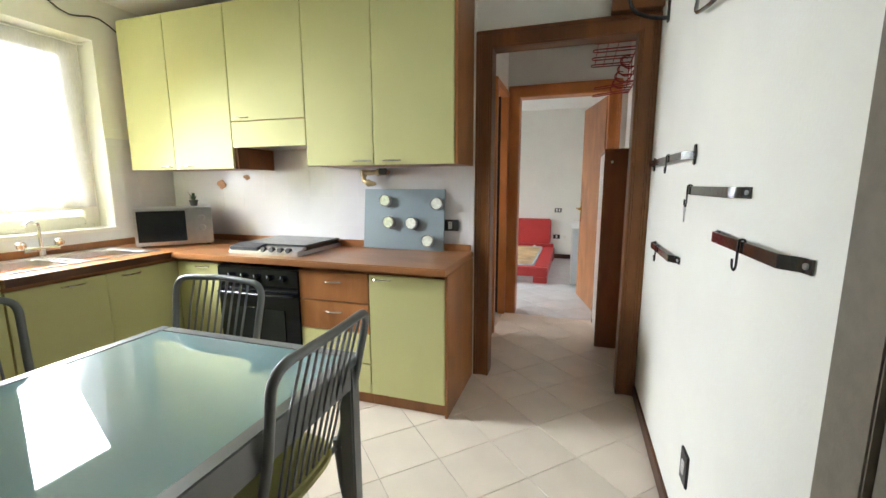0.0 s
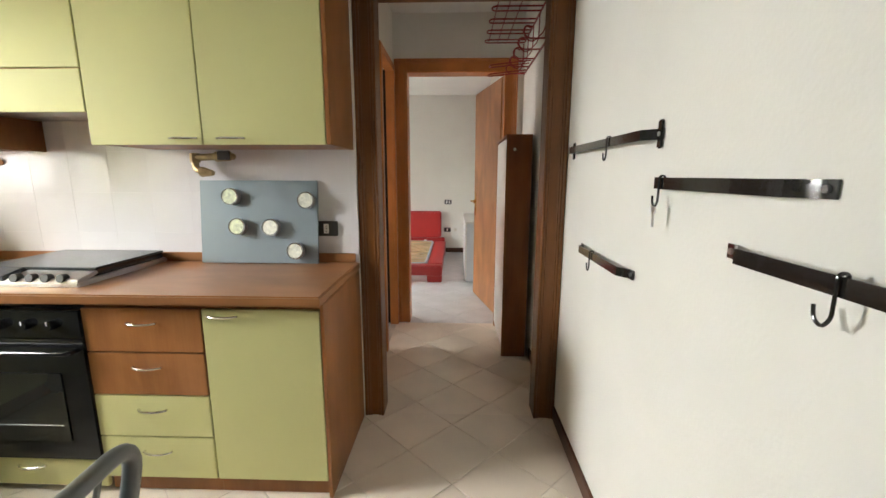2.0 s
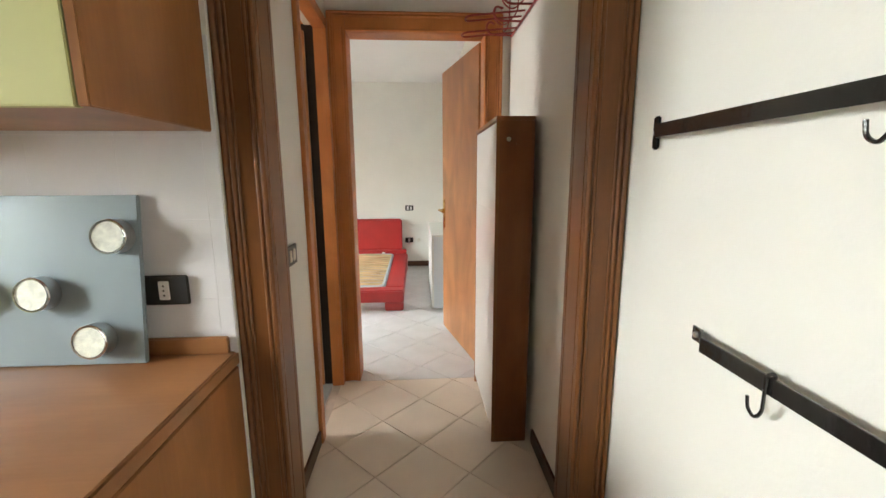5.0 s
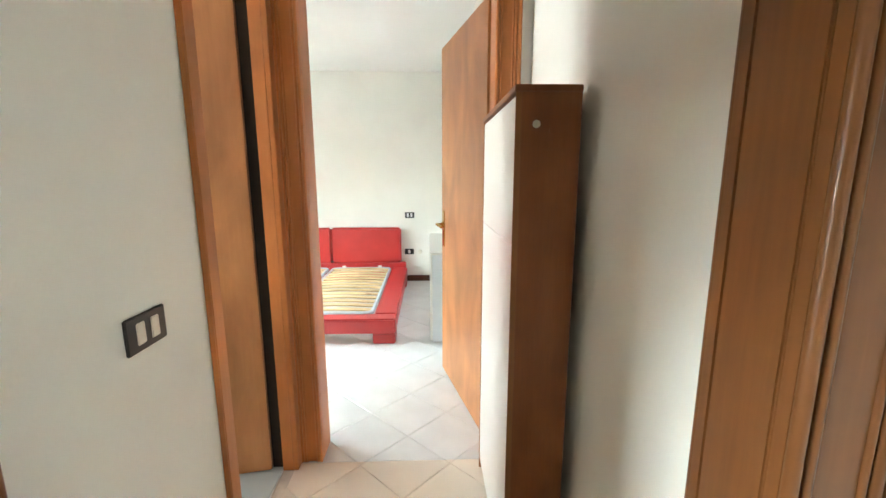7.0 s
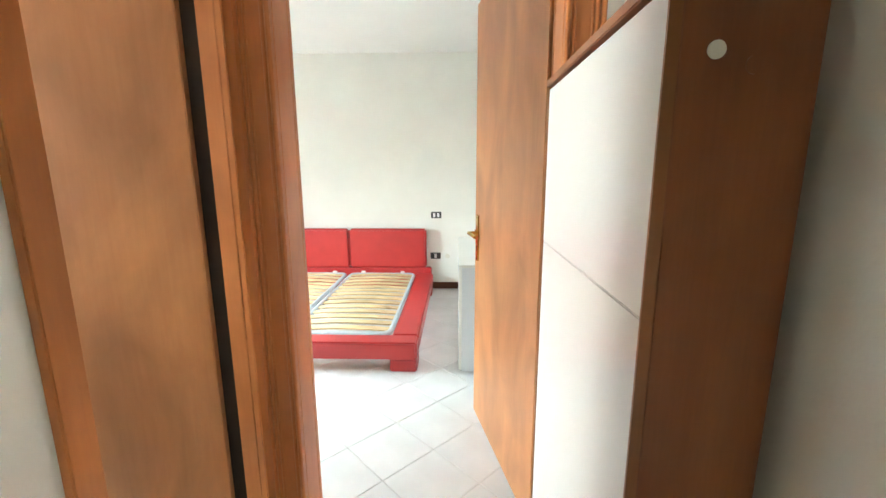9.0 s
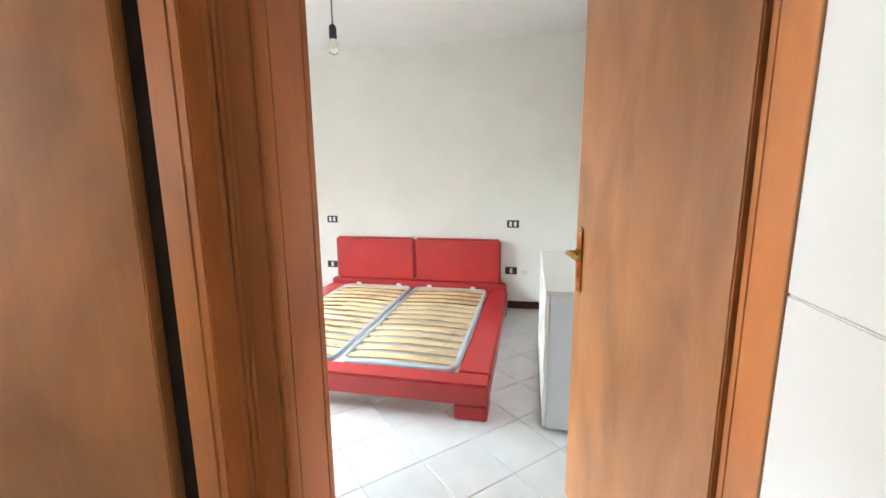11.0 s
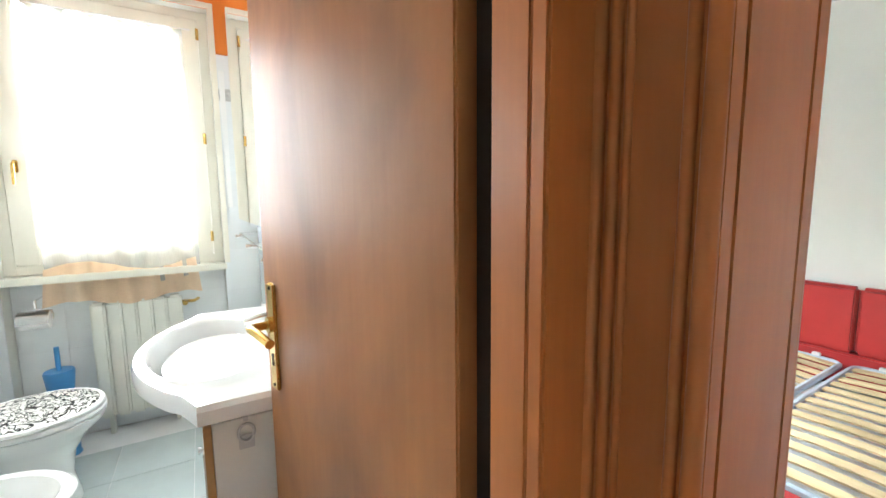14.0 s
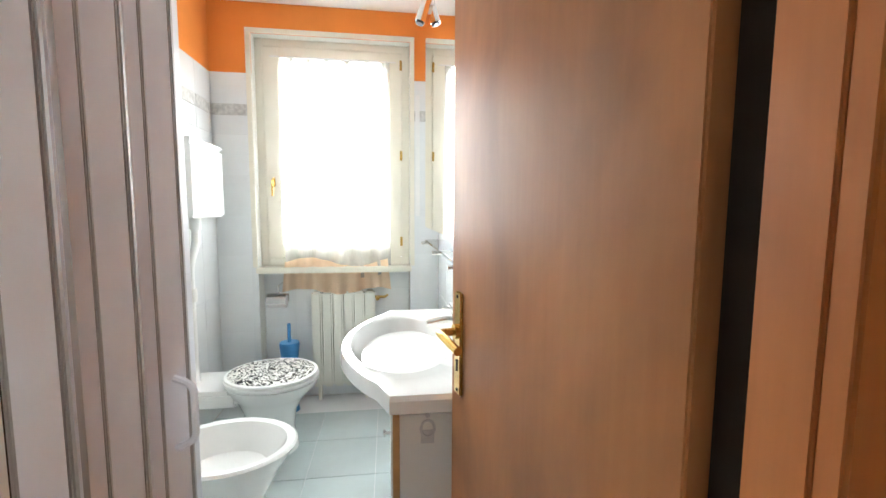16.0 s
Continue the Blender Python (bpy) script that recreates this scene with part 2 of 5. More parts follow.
def box(bm, x0, x1, y0, y1, z0, z1, bevel=0.0):
    x0, x1, y0, y1, z0, z1 = min(x0, x1), max(x0, x1), min(y0, y1), max(y0, y1), min(z0, z1), max(z0, z1)
    made = bmesh.ops.create_cube(bm, size=1, matrix=Matrix.LocRotScale(((x0 + x1) / 2, (y0 + y1) / 2, (z0 + z1) / 2), None, (x1 - x0, y1 - y0, z1 - z0)))
    if bevel:
        es = {e for v in made["verts"] for e in v.link_edges}
        bmesh.ops.bevel(bm, geom=list(es), offset=bevel, segments=2, affect="EDGES", clamp_overlap=True)
    return bm


def boxes(*dims, bevel=0.0):
    bm = bmesh.new()
    for d in dims:
        box(bm, *d, bevel=bevel)
    return bm


def rod(bm, a, b, r, seg=12, r2=None):
    a, b = Vector(a), Vector(b)
    m = Matrix.Translation((a + b) / 2) @ (b - a).to_track_quat("Z", "Y").to_matrix().to_4x4()
    bmesh.ops.create_cone(bm, cap_ends=True, segments=seg, radius1=r, radius2=r if r2 is None else r2, depth=(b - a).length, matrix=m)
    return bm


def rods(*list_of, r=0.01, seg=12):
    bm = bmesh.new()
    for a, b in list_of:
        rod(bm, a, b, r, seg)
    return bm


def rounded(points, radius, steps=5):
    """A polyline with its corners rounded."""
    pts = [Vector(p) for p in points]
    out = [pts[0]]
    for a, p, b in zip(pts, pts[1:], pts[2:]):
        u, v = (a - p), (b - p)
        k = min(radius, u.length * 0.49, v.length * 0.49)
        p0, p1 = p + u.normalized() * k, p + v.normalized() * k
        for i in range(steps + 1):
            t = i / steps
            out.append((1 - t) ** 2 * p0 + 2 * t * (1 - t) * p + t * t * p1)
    out.append(pts[-1])
    return out


def tube(points, r, seg=8, bm=None):
    """A round bar along a polyline."""
    bm = bm or bmesh.new()
    pts = [Vector(p) for p in points]
    rings, ref = [], None
    for i, p in enumerate(pts):
        d = (pts[min(i + 1, len(pts) - 1)] - pts[max(i - 1, 0)]).normalized()
        if ref is None:
            ref = d.orthogonal().normalized()
        ref = (ref - ref.dot(d) * d)
        ref = ref.normalized() if ref.length > 1e-6 else d.orthogonal().normalized()
        side = d.cross(ref)
        rings.append([bm.verts.new(p + r * (math.cos(2 * math.pi * k / seg) * ref + math.sin(2 * math.pi * k / seg) * side)) for k in range(seg)])
    for a, b in zip(rings, rings[1:]):
        for k in range(seg):
            bm.faces.new((a[k], a[(k + 1) % seg], b[(k + 1) % seg], b[k]))
    bm.faces.new(rings[0][::-1]), bm.faces.new(rings[-1])
    return bm


def lathe(profile, centre, seg=32, sx=1.0, sy=1.0, shift=None):
    """A turned form from (radius, height) pairs, stretched by sx, sy; shift(h) moves a ring sideways."""
    bm = bmesh.new()
    rings = []
    for r, h in profile:
        ox, oy = shift(h) if shift else (0, 0)
        rings.append([bm.verts.new((centre[0] + ox + sx * r * math.cos(2 * math.pi * k / seg), centre[1] + oy + sy * r * math.sin(2 * math.pi * k / seg), centre[2] + h)) for k in range(seg)])
    for a, b in zip(rings, rings[1:]):
        for k in range(seg):
            bm.faces.new((a[k], a[(k + 1) % seg], b[(k + 1) % seg], b[k]))
    bm.faces.new(rings[0][::-1]), bm.faces.new(rings[-1])
    return bm


def extrude(outline, z0, z1, bevel=0.0):
    """A slab of the given outline in plan."""
    bm = bmesh.new()
    f = bm.faces.new([bm.verts.new((x, y, z0)) for x, y in outline])
    top = bmesh.ops.extrude_face_region(bm, geom=[f])
    bmesh.ops.translate(bm, vec=(0, 0, z1 - z0), verts=[v for v in top["geom"] if isinstance(v, bmesh.types.BMVert)])
    if bevel:
        es = [e for e in bm.edges if abs(e.verts[0].co.z - e.verts[1].co.z) < 1e-6]
        bmesh.ops.bevel(bm, geom=es, offset=bevel, segments=2, affect="EDGES")
    return bm


def mesh_of(name, bm, material, smooth=None):
    bmesh.ops.recalc_face_normals(bm, faces=bm.faces)
    me = bpy.data.meshes.new(name)
    bm.to_mesh(me)
    bm.free()
    me.materials.append(material)
    if smooth is not None:
        me.shade_smooth()
        me.set_sharp_from_angle(angle=radians(smooth))
    return me


def part(name, bm, material, parent=None, label="", smooth=38):
    """One mesh object; a child of parent where one is given."""
    ob = new(name, mesh_of(name, bm, material, smooth))
    if parent is not None:
        ob.parent = parent
        if parent.type == "EMPTY":
            ob.matrix_parent_inverse = parent.matrix_basis.inverted()
    return tagged(ob, label=label) if label else ob


def thing(name, base, label, category, group=""):
    ob = new(name)
    ob.empty_display_size = 0.1
    ob.matrix_basis = Matrix.Translation(base)
    return tagged(ob, label=label, category=category, group=group)


def built(name, bm, material, label, category="structure", smooth=None):
    return tagged(part(name, bm, material, smooth=smooth), label=label, category=category, kind="structure")


# ---- structure ----
XR, XL, XO = 0.69, -2.88, -3.20     # right wall, facade's inner and outer face
YK, YK2 = 2.965, 3.01               # wall between kitchen and bathroom
YD, YD2 = 2.995, 3.075               # thicker wall with the kitchen doorway
YB, YB2 = 4.425, 4.53               # wall between corridor and bedroom
YE, YS = 7.78, -1.70                # far wall of the bedroom, wall behind the walk's start
XC, XC2 = -0.36, -0.46              # wall between corridor and bathroom
ZC = 2.54
XRB = 0.61                          # right wall of the bedroom
KD = (-0.228, 0.578, 2.106)         # kitchen doorway: x from, to, height
BD = (-0.244, 0.536, 2.094)         # bedroom doorway
TD = (3.832, 4.347, 2.09)           # bathroom doorway: y from, to, height

built("floor", boxes((XO, XR + 0.12, YS - 0.1, YE + 0.1, -0.12, -0.006)), M_GROUT, "greyish brown grout bed under the floor tiles", "floor")
built("ceiling", boxes((XO, XR + 0.12, YS - 0.1, YE + 0.1, ZC, ZC + 0.12)), M_CEIL, "plain white painted ceiling", "ceiling")
built("wall_right", boxes((XR, XR + 0.12, YS, YE, 0, ZC)), M_WALL, "long off-white painted plaster wall", "wall")
built("wall_bedroom_right", boxes((XRB, XR - 0.001, YB2 + 0.001, YE - 0.001, 0, ZC - 0.001)), M_WALL, "off-white painted wall beside the chest of drawers", "wall")
built("wall_south", boxes((XL, XR, YS - 0.1, YS, 0, ZC)), M_WALL, "off-white painted plaster wall behind the kitchen table", "wall")
built("wall_bedroom_far", boxes((XL, XR, YE, YE + 0.1, 0, ZC)), M_WALL, "off-white painted wall behind the bed", "wall")
built("wall_kitchen", boxes((XL, XC2, YK, YK2, 0, ZC), (XC2, -0.331, YK, YD2, 0, ZC), (-0.331, KD[0] - 0.02, YD, YD2, 0, ZC), (KD[1] + 0.02, XR, YD, YD2, 0, ZC), (KD[0] - 0.02, KD[1] + 0.02, YD, YD2, KD[2] + 0.02, ZC)), M_WALL, "off-white wall with the kitchen doorway", "wall")
built("wall_bedroom", boxes((XL, BD[0] - 0.02, YB, YB2, 0, ZC), (BD[1] + 0.02, XR, YB, YB2, 0, ZC), (BD[0] - 0.02, BD[1] + 0.02, YB, YB2, BD[2] + 0.02, ZC)), M_WALL, "off-white wall with the bedroom doorway", "wall")
built("wall_bathroom", boxes((XC2, XC, YD2, TD[0] - 0.02, 0, ZC), (XC2, XC, TD[1] + 0.031, YB, 0, ZC), (XC2, XC, TD[0] - 0.02, TD[1] + 0.031, TD[2] + 0.02, ZC)), M_WALL, "cream painted corridor wall with the bathroom doorway", "wall")
# facade with three window openings: y from, to, z from, to
KW, TW, BW = (0.95, 2.47, 0.97, 2.26), (3.258, 4.228, 0.90, 2.36), (5.25, 6.85, 0.75, 1.85)
bm = bmesh.new()
edges_y = [YS, KW[0], KW[1], TW[0], TW[1], BW[0], BW[1], YE]
for k in (0, 2, 4, 6):
    box(bm, XO, XL, edges_y[k], edges_y[k + 1], 0, ZC)
for w in (KW, TW, BW):
    box(bm, XO, XL, w[0], w[1], w[3], ZC)
    box(bm, XO, XL - (0.11 if w is TW else 0), w[0], w[1], 0, w[2])
built("wall_facade", bm, M_WALL, "thick outer wall with three window openings", "wall")

# bright overcast sky close outside the windows
M_SKY = bpy.data.materials.new("bright_sky")
M_SKY.use_nodes = True
M_SKY.node_tree.nodes["Principled BSDF"].inputs["Base Color"].default_value = (0, 0, 0, 1)
M_SKY.node_tree.nodes["Principled BSDF"].inputs["Emission Color"].default_value = (1.0, 1.0, 1.0, 1)
M_SKY.node_tree.nodes["Principled BSDF"].inputs["Emission Strength"].default_value = 1.5
built("backdrop", boxes((-6.1, -6.0, -6, 14, -3.1, 8)), M_SKY, "plain bright hazy sky beyond the windows", "backdrop")
# ground outside, far below, up to the horizon
built("ground", boxes((-900, XO - 1, -700, 700, -3.4, -3.2)), M_OUT, "pale sunlit ground outside the windows", "ground")


def skirting(name, *dims):
    return built(name, boxes(*dims, bevel=0.003), M_BASE, "brown wooden skirting board along the wall", "skirting")


skirting("baseboard", (XR - 0.012, XR, 1.135, YD - 0.03, 0, 0.075))
skirting("baseboard", (XR - 0.012, XR, YD2 + 0.03, 3.72, 0, 0.075))
skirting("baseboard", (XC, XC + 0.012, YD2 + 0.03, TD[0] - 0.057, 0, 0.075))
skirting("baseboard", (XL, XRB - 0.014, YE - 0.012, YE, 0, 0.075))
skirting("baseboard", (XRB - 0.012, XRB, YB2 + 0.03, YE - 0.014, 0, 0.075))
skirting("baseboard", (XL, XL + 0.012, YB2 + 0.002, YE - 0.014, 0, 0.075))


def casing(bm, u0, u1, height, place, wide=0.105, wide_r=None, thick=0.02, mould=True):
    """Door casing round an opening; place(u, v, z) turns across, outwards and up into the world's box."""
    wr = wide if wide_r is None else wide_r

    def slab(a0, a1, v0, v1, z0, z1):
        p, q = place(a0, v0, z0), place(a1, v1, z1)
        box(bm, p[0], q[0], p[1], q[1], p[2], q[2], bevel=0.003)
    slab(u0 - wide, u0, 0, thick, 0, height + wide)
    slab(u1, u1 + wr, 0, thick, 0, height + wide)
    slab(u0, u1, 0, thick - 0.001, height, height + wide)
    if mould:
        # rounded beads along the outer and inner edges, mitred by running past the corners
        for edge, way in ((u0 - wide, 1), (u1 + wr, -1)):
            for off, r in ((0.008, 0.008), (0.024, 0.006), (0.036, 0.004)):
                rod(bm, place(edge + way * off, thick, 0), place(edge + way * off, thick, height + wide - off), r, 10)
        for edge, way in ((u0, -1), (u1, 1)):
            for off, r in ((0.007, 0.007), (0.022, 0.005)):
                rod(bm, place(edge + way * off, thick, 0), place(edge + way * off, thick, height + off), r, 10)
        for off, r in ((0.008, 0.008), (0.024, 0.006), (wide - 0.007, 0.007)):
            rod(bm, place(u0 - wide + off, thick, height + wide - off), place(u1 + wr - off, thick, height + wide - off), r, 10)
    return bm


def lining(bm, u0, u1, height, place, deep, t=0.018):
    def slab(a0, a1, v0, v1, z0, z1):
        p, q = place(a0, v0, z0), place(a1, v1, z1)
        box(bm, p[0], q[0], p[1], q[1], p[2], q[2], bevel=0.002)
    slab(u0 - t, u0, -deep, 0, 0, height + t)
    slab(u1, u1 + t, -deep, 0, 0, height + t)
    slab(u0, u1, -deep, 0, height, height + t)
    return bm


def handle(parent, at, along, out, gold=M_BRASS):
    """Lever handle on a long plate. at: the lever's pivot on the leaf's face; along: towards the hinge; out: off the face."""
    at, along, out = Vector(at), Vector(along).normalized(), Vector(out).normalized()
    frame_m = Matrix((along, out, Vector((0, 0, 1)))).transposed().to_4x4()
    bm = boxes((-0.02, 0.02, 0, 0.008, -0.145, 0.09), bevel=0.006)
    bmesh.ops.transform(bm, matrix=Matrix.Translation(at) @ frame_m, verts=bm.verts)
    plate = part("handle_plate", bm, gold, parent, "polished brass plate")
    pts = rounded([Vector((0, 0.008, 0)), Vector((0, 0.05, 0)), Vector((0.03, 0.056, 0.006)), Vector((0.115, 0.048, -0.004))], 0.02)
    bm = tube(pts, 0.009, 10)
    rod(bm, (0, 0.006, 0), (0, 0.016, 0), 0.017, 16)
    bmesh.ops.transform(bm, matrix=Matrix.Translation(at) @ frame_m, verts=bm.verts)
    part("lever", bm, gold, plate, "curved brass lever")
    bm = boxes((-0.003, 0.003, 0.0075, 0.0095, -0.09, -0.07))
    rod(bm, (0, 0.0075, -0.068), (0, 0.0095, -0.068), 0.005, 10)
    for z in (0.078, -0.133):
        rod(bm, (0, 0.0075, z), (0, 0.0092, z), 0.004, 8)
    bmesh.ops.transform(bm, matrix=Matrix.Translation(at) @ frame_m, verts=bm.verts)
    part("keyhole", bm, M_DARK, plate)


def leaf(name, hinge, free, z0, z1, thick, side, label, height=1.02):
    """An open door leaf between two points of the plan; side: +1 or -1, on which its body lies of the line."""
    h, f = Vector((*hinge, 0)), Vector((*free, 0))
    u = (f - h).normalized()
    n = Vector((-u.y, u.x, 0)) * side
    width = (f - h).length
    door = thing(name, (h.x, h.y, 0), label, "door")
    door["kind"] = "structure"
    m = Matrix((u, n, Vector((0, 0, 1)))).transposed().to_4x4()
    m.translation = h
    bm = boxes((0, width, 0, thick, z0, z1), bevel=0.003)
    bmesh.ops.transform(bm, matrix=m, verts=bm.verts)
    part("door_leaf", bm, M_LEAF, door)
    k = h + u * (width - 0.055) + Vector((0, 0, height))
    handle(door, k, -u, -n), handle(door, k + n * thick, -u, n)
    for z in (0.25, 1.85):
        bm = rod(bmesh.new(), h - u * 0.006 + n * (thick + 0.004) + Vector((0, 0, z)), h - u * 0.006 + n * (thick + 0.004) + Vector((0, 0, z + 0.07)), 0.006, 10)
        part("hinge", bm, M_IRON, door)
    return door


def doorway(name, u0, u1, height, faces, label, **more):
    """Casings on the wall's faces and the lining between. faces: places, the first with the depth of the lining."""
    d = thing(name, faces[0](u0, 0, 0), label, "door frame")
    d["kind"] = "structure"
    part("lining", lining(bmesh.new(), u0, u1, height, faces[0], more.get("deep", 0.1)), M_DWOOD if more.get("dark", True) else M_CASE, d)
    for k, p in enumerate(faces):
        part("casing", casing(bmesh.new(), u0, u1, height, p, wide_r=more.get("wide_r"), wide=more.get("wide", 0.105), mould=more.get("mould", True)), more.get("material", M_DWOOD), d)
    return d


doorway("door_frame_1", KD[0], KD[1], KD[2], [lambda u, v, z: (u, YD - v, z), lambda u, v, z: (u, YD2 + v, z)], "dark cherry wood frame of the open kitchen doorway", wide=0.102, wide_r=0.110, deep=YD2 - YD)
doorway("door_frame_2", BD[0], BD[1], BD[2], [lambda u, v, z: (u, YB - v, z), lambda u, v, z: (u, YB2 + v, z)], "cherry wood frame of the bedroom doorway", deep=0.105, material=M_CASE, dark=False)
doorway("door_frame_3", TD[0], TD[1], TD[2], [lambda u, v, z: (XC + v, u, z)], "cherry wood frame of the bathroom doorway", wide=0.055, wide_r=0.055, mould=False, material=M_CASE, dark=False, deep=0.05)
# rebate in near-black: the shade of the hinge gap put into its colour
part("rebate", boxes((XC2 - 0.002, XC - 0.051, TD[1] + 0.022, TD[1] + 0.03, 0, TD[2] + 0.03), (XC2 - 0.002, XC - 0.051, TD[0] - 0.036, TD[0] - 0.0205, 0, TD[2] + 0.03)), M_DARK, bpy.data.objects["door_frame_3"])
# added filler box, no real post; its black stands for shade
part("hinge_post", boxes((-0.60, XC2 - 0.003, 4.386, YB - 0.0125, 0.006, TD[2] + 0.03)), M_DARK, bpy.data.objects["door_frame_3"], "dark filler painted as the shade behind the hinges")
doorway("door_frame_4", 0.235, 1.025, 2.09, [lambda u, v, z: (XR - v, u, z)], "grey-brown frame of a closed door beside the kitchen table", deep=0.02, material=M_POST, mould=False)
part("door_leaf", boxes((XR - 0.008, XR - 0.002, 0.237, 1.023, 0.01, 2.085)), M_POST, bpy.data.objects["door_frame_4"])
leaf("door_1", (0.528, 4.562), (0.350, 5.335), 0.012, 2.092, 0.04, -1, "cherry veneered bedroom door standing open with brass handle")
leaf("door_2", (-0.457, 4.340), (-1.072, 4.2295), 0.012, 2.075, 0.04, -1, "cherry veneered bathroom door standing open with brass handle")


# ---- floor tiles: laid at 45 degrees ----
STEP, TX, TY = 0.21, 0.145, 2.90


def clip_poly(poly, x0, x1, y0, y1):
    """The part of a polygon inside a rectangle."""
    for axis, limit, sign in ((0, x0, 1), (0, x1, -1), (1, y0, 1), (1, y1, -1)):
        out = []
        for a, b in zip(poly, poly[1:] + poly[:1]):
            da, db = sign * (a[axis] - limit), sign * (b[axis] - limit)
            if da >= 0:
                out.append(a)
            if da * db < 0:
                t = da / (da - db)
                out.append((a[0] + t * (b[0] - a[0]), a[1] + t * (b[1] - a[1])))
        poly = out
        if len(poly) < 3:
            return []
    return poly


def slab_of(poly, name, material, top=0.0):
    """A thin tile with a slightly eased edge."""
    cx, cy = sum(p[0] for p in poly) / len(poly), sum(p[1] for p in poly) / len(poly)
    bm = bmesh.new()
    low = [bm.verts.new((x - cx, y - cy, top - 0.009)) for x, y in poly]
    mid = [bm.verts.new((x - cx, y - cy, top - 0.0015)) for x, y in poly]
    up = [bm.verts.new(((x - cx) * 0.99, (y - cy) * 0.99, top)) for x, y in poly]
    for a, b in ((low, mid), (mid, up)):
        for k in range(len(poly)):
            bm.faces.new((a[k], a[(k + 1) % len(poly)], b[(k + 1) % len(poly)], b[k]))
    bm.faces.new(up)
    return mesh_of(name, bm, material), (cx, cy)


def lay_tiles(parent_ob, x0, x1, y0, y1, material, near):
    """Tiles as parts where the walk passes (near: a rectangle), the rest as one piece."""
    g = STEP - 0.0022
    whole, rest, count = None, [], 0
    for i in range(-60, 60):
        for j in range(-60, 60):
            if (i + j) % 2 == 0:
                continue
            cx, cy = TX + STEP * i, TY + STEP * j
            diamond = [(cx - g, cy), (cx, cy - g), (cx + g, cy), (cx, cy + g)]
            poly = clip_poly(diamond, x0, x1, y0, y1)
            if len(poly) < 3:
                continue
            if near[0] < cx < near[1] and near[2] < cy < near[3]:
                if len(poly) == 4 and all(abs(a[0] - b[0]) + abs(a[1] - b[1]) < 1e-6 for a, b in zip(poly, diamond)):
                    if whole is None:
                        whole = slab_of(diamond, "tile", material)[0]
                    ob = new("tile", whole)
                    ob.location = (cx, cy, 0)
                else:
                    me, c = slab_of(poly, "tile", material)
                    ob = new("tile", me)
                    ob.location = (*c, 0)
                ob.parent = parent_ob
                count += 1
            else:
                rest.append(poly)
    if rest:
        bm = bmesh.new()
        for poly in rest:
            low = [bm.verts.new((x, y, -0.008)) for x, y in poly]
            up = [bm.verts.new((x, y, 0)) for x, y in poly]
            for k in range(len(poly)):
                bm.faces.new((low[k], low[(k + 1) % len(poly)], up[(k + 1) % len(poly)], up[k]))
            bm.faces.new(up)
        tagged(part("tiles", bm, material, parent_ob, smooth=None), kind="stuff")
    return count


# ---- kitchen ----
YU, YF, ZT = 2.59, 2.386, 0.857   # fronts of the wall units and base units, worktop's top


def bow_handle(parent, x, y, z, wide=0.11, axis="x"):
    """Slim bowed metal pull on a front that faces -y, or +x."""
    pts = []
    for k in range(9):
        t = k / 8
        a, o = (t - 0.5) * wide, 0.006 + 0.018 * math.sin(math.pi * t) ** 0.6
        pts.append((x + a, y - o, z) if axis == "x" else (x + o, y + a, z))
    bm = tube(pts, 0.0045, 8)
    for e in (pts[0], pts[-1]):
        rod(bm, e, (e[0], y + 0.002, e[2]) if axis == "x" else (x - 0.002, e[1], e[2]), 0.005, 8)
    return part("handle", bm, M_CHROME, parent, "slim bowed metal handle")


def front(name, x0, x1, z0, z1, y, material, parent, pull=None, gap=0.0018):
    d = part(name, boxes((x0 + gap, x1 - gap, y, y + 0.019, z0 + gap, z1 - gap), bevel=0.002), material, parent)
    if pull:
        bow_handle(d, pull[0], y, pull[1])
    return d


def wall_unit(x0, x1, split, z0, z1, pulls, label):
    u = thing("wall_cabinet", ((x0 + x1) / 2, 2.8, z0), label, "cabinet", "kitchen wall units")
    part("body", boxes((x0, x1, YU + 0.021, YK - 0.012, z0, z1)), M_MWOOD, u)
    xs = [x0] + split + [x1]
    for (a, b), p in zip(zip(xs, xs[1:]), pulls):
        front("door", a, b, z0 - 0.004, z1, YU, M_YELLOW, u, p)
    return u


wall_unit(-2.815, -1.878, [-2.388], 1.400, 2.42, [(-2.465, 1.416), (-2.28, 1.416)], "pale yellow two-door wall cabinet with metal handles")
wall_unit(-1.306, -0.356, [-0.849], 1.408, 2.42, [(-0.925, 1.430), (-0.735, 1.430)], "pale yellow two-door wall cabinet beside the doorway")
part("side_panel", boxes((-0.355, -0.337, YU, YK - 0.012, 1.406, 2.42), bevel=0.002), M_MWOOD, bpy.data.objects["wall_cabinet.001"], "cherry wood side panel")
hood = thing("hood_cabinet", (-1.59, 2.8, 1.39), "pale yellow cooker hood cabinet with a lift-up door", "cabinet", "kitchen wall units")
part("body", boxes((-1.876, -1.308, YU + 0.021, YK - 0.012, 1.60, 2.42)), M_MWOOD, hood)
part("side_panel", boxes((-1.876, -1.858, YU + 0.021, YK - 0.012, 1.396, 1.60)), M_DWOOD, hood, "dark wood cheek of the hood recess")
front("door", -1.876, -1.308, 1.698, 2.42, YU, M_YELLOW, hood, (-1.79, 1.718))
front("flap", -1.876, -1.308, 1.531, 1.695, YU, M_YELLOW, hood)
part("hood_insert", boxes((-1.855, -1.315, YU + 0.03, YK - 0.03, 1.54, 1.598), bevel=0.004), M_STEEL, hood, "grey metal hood filter plate")


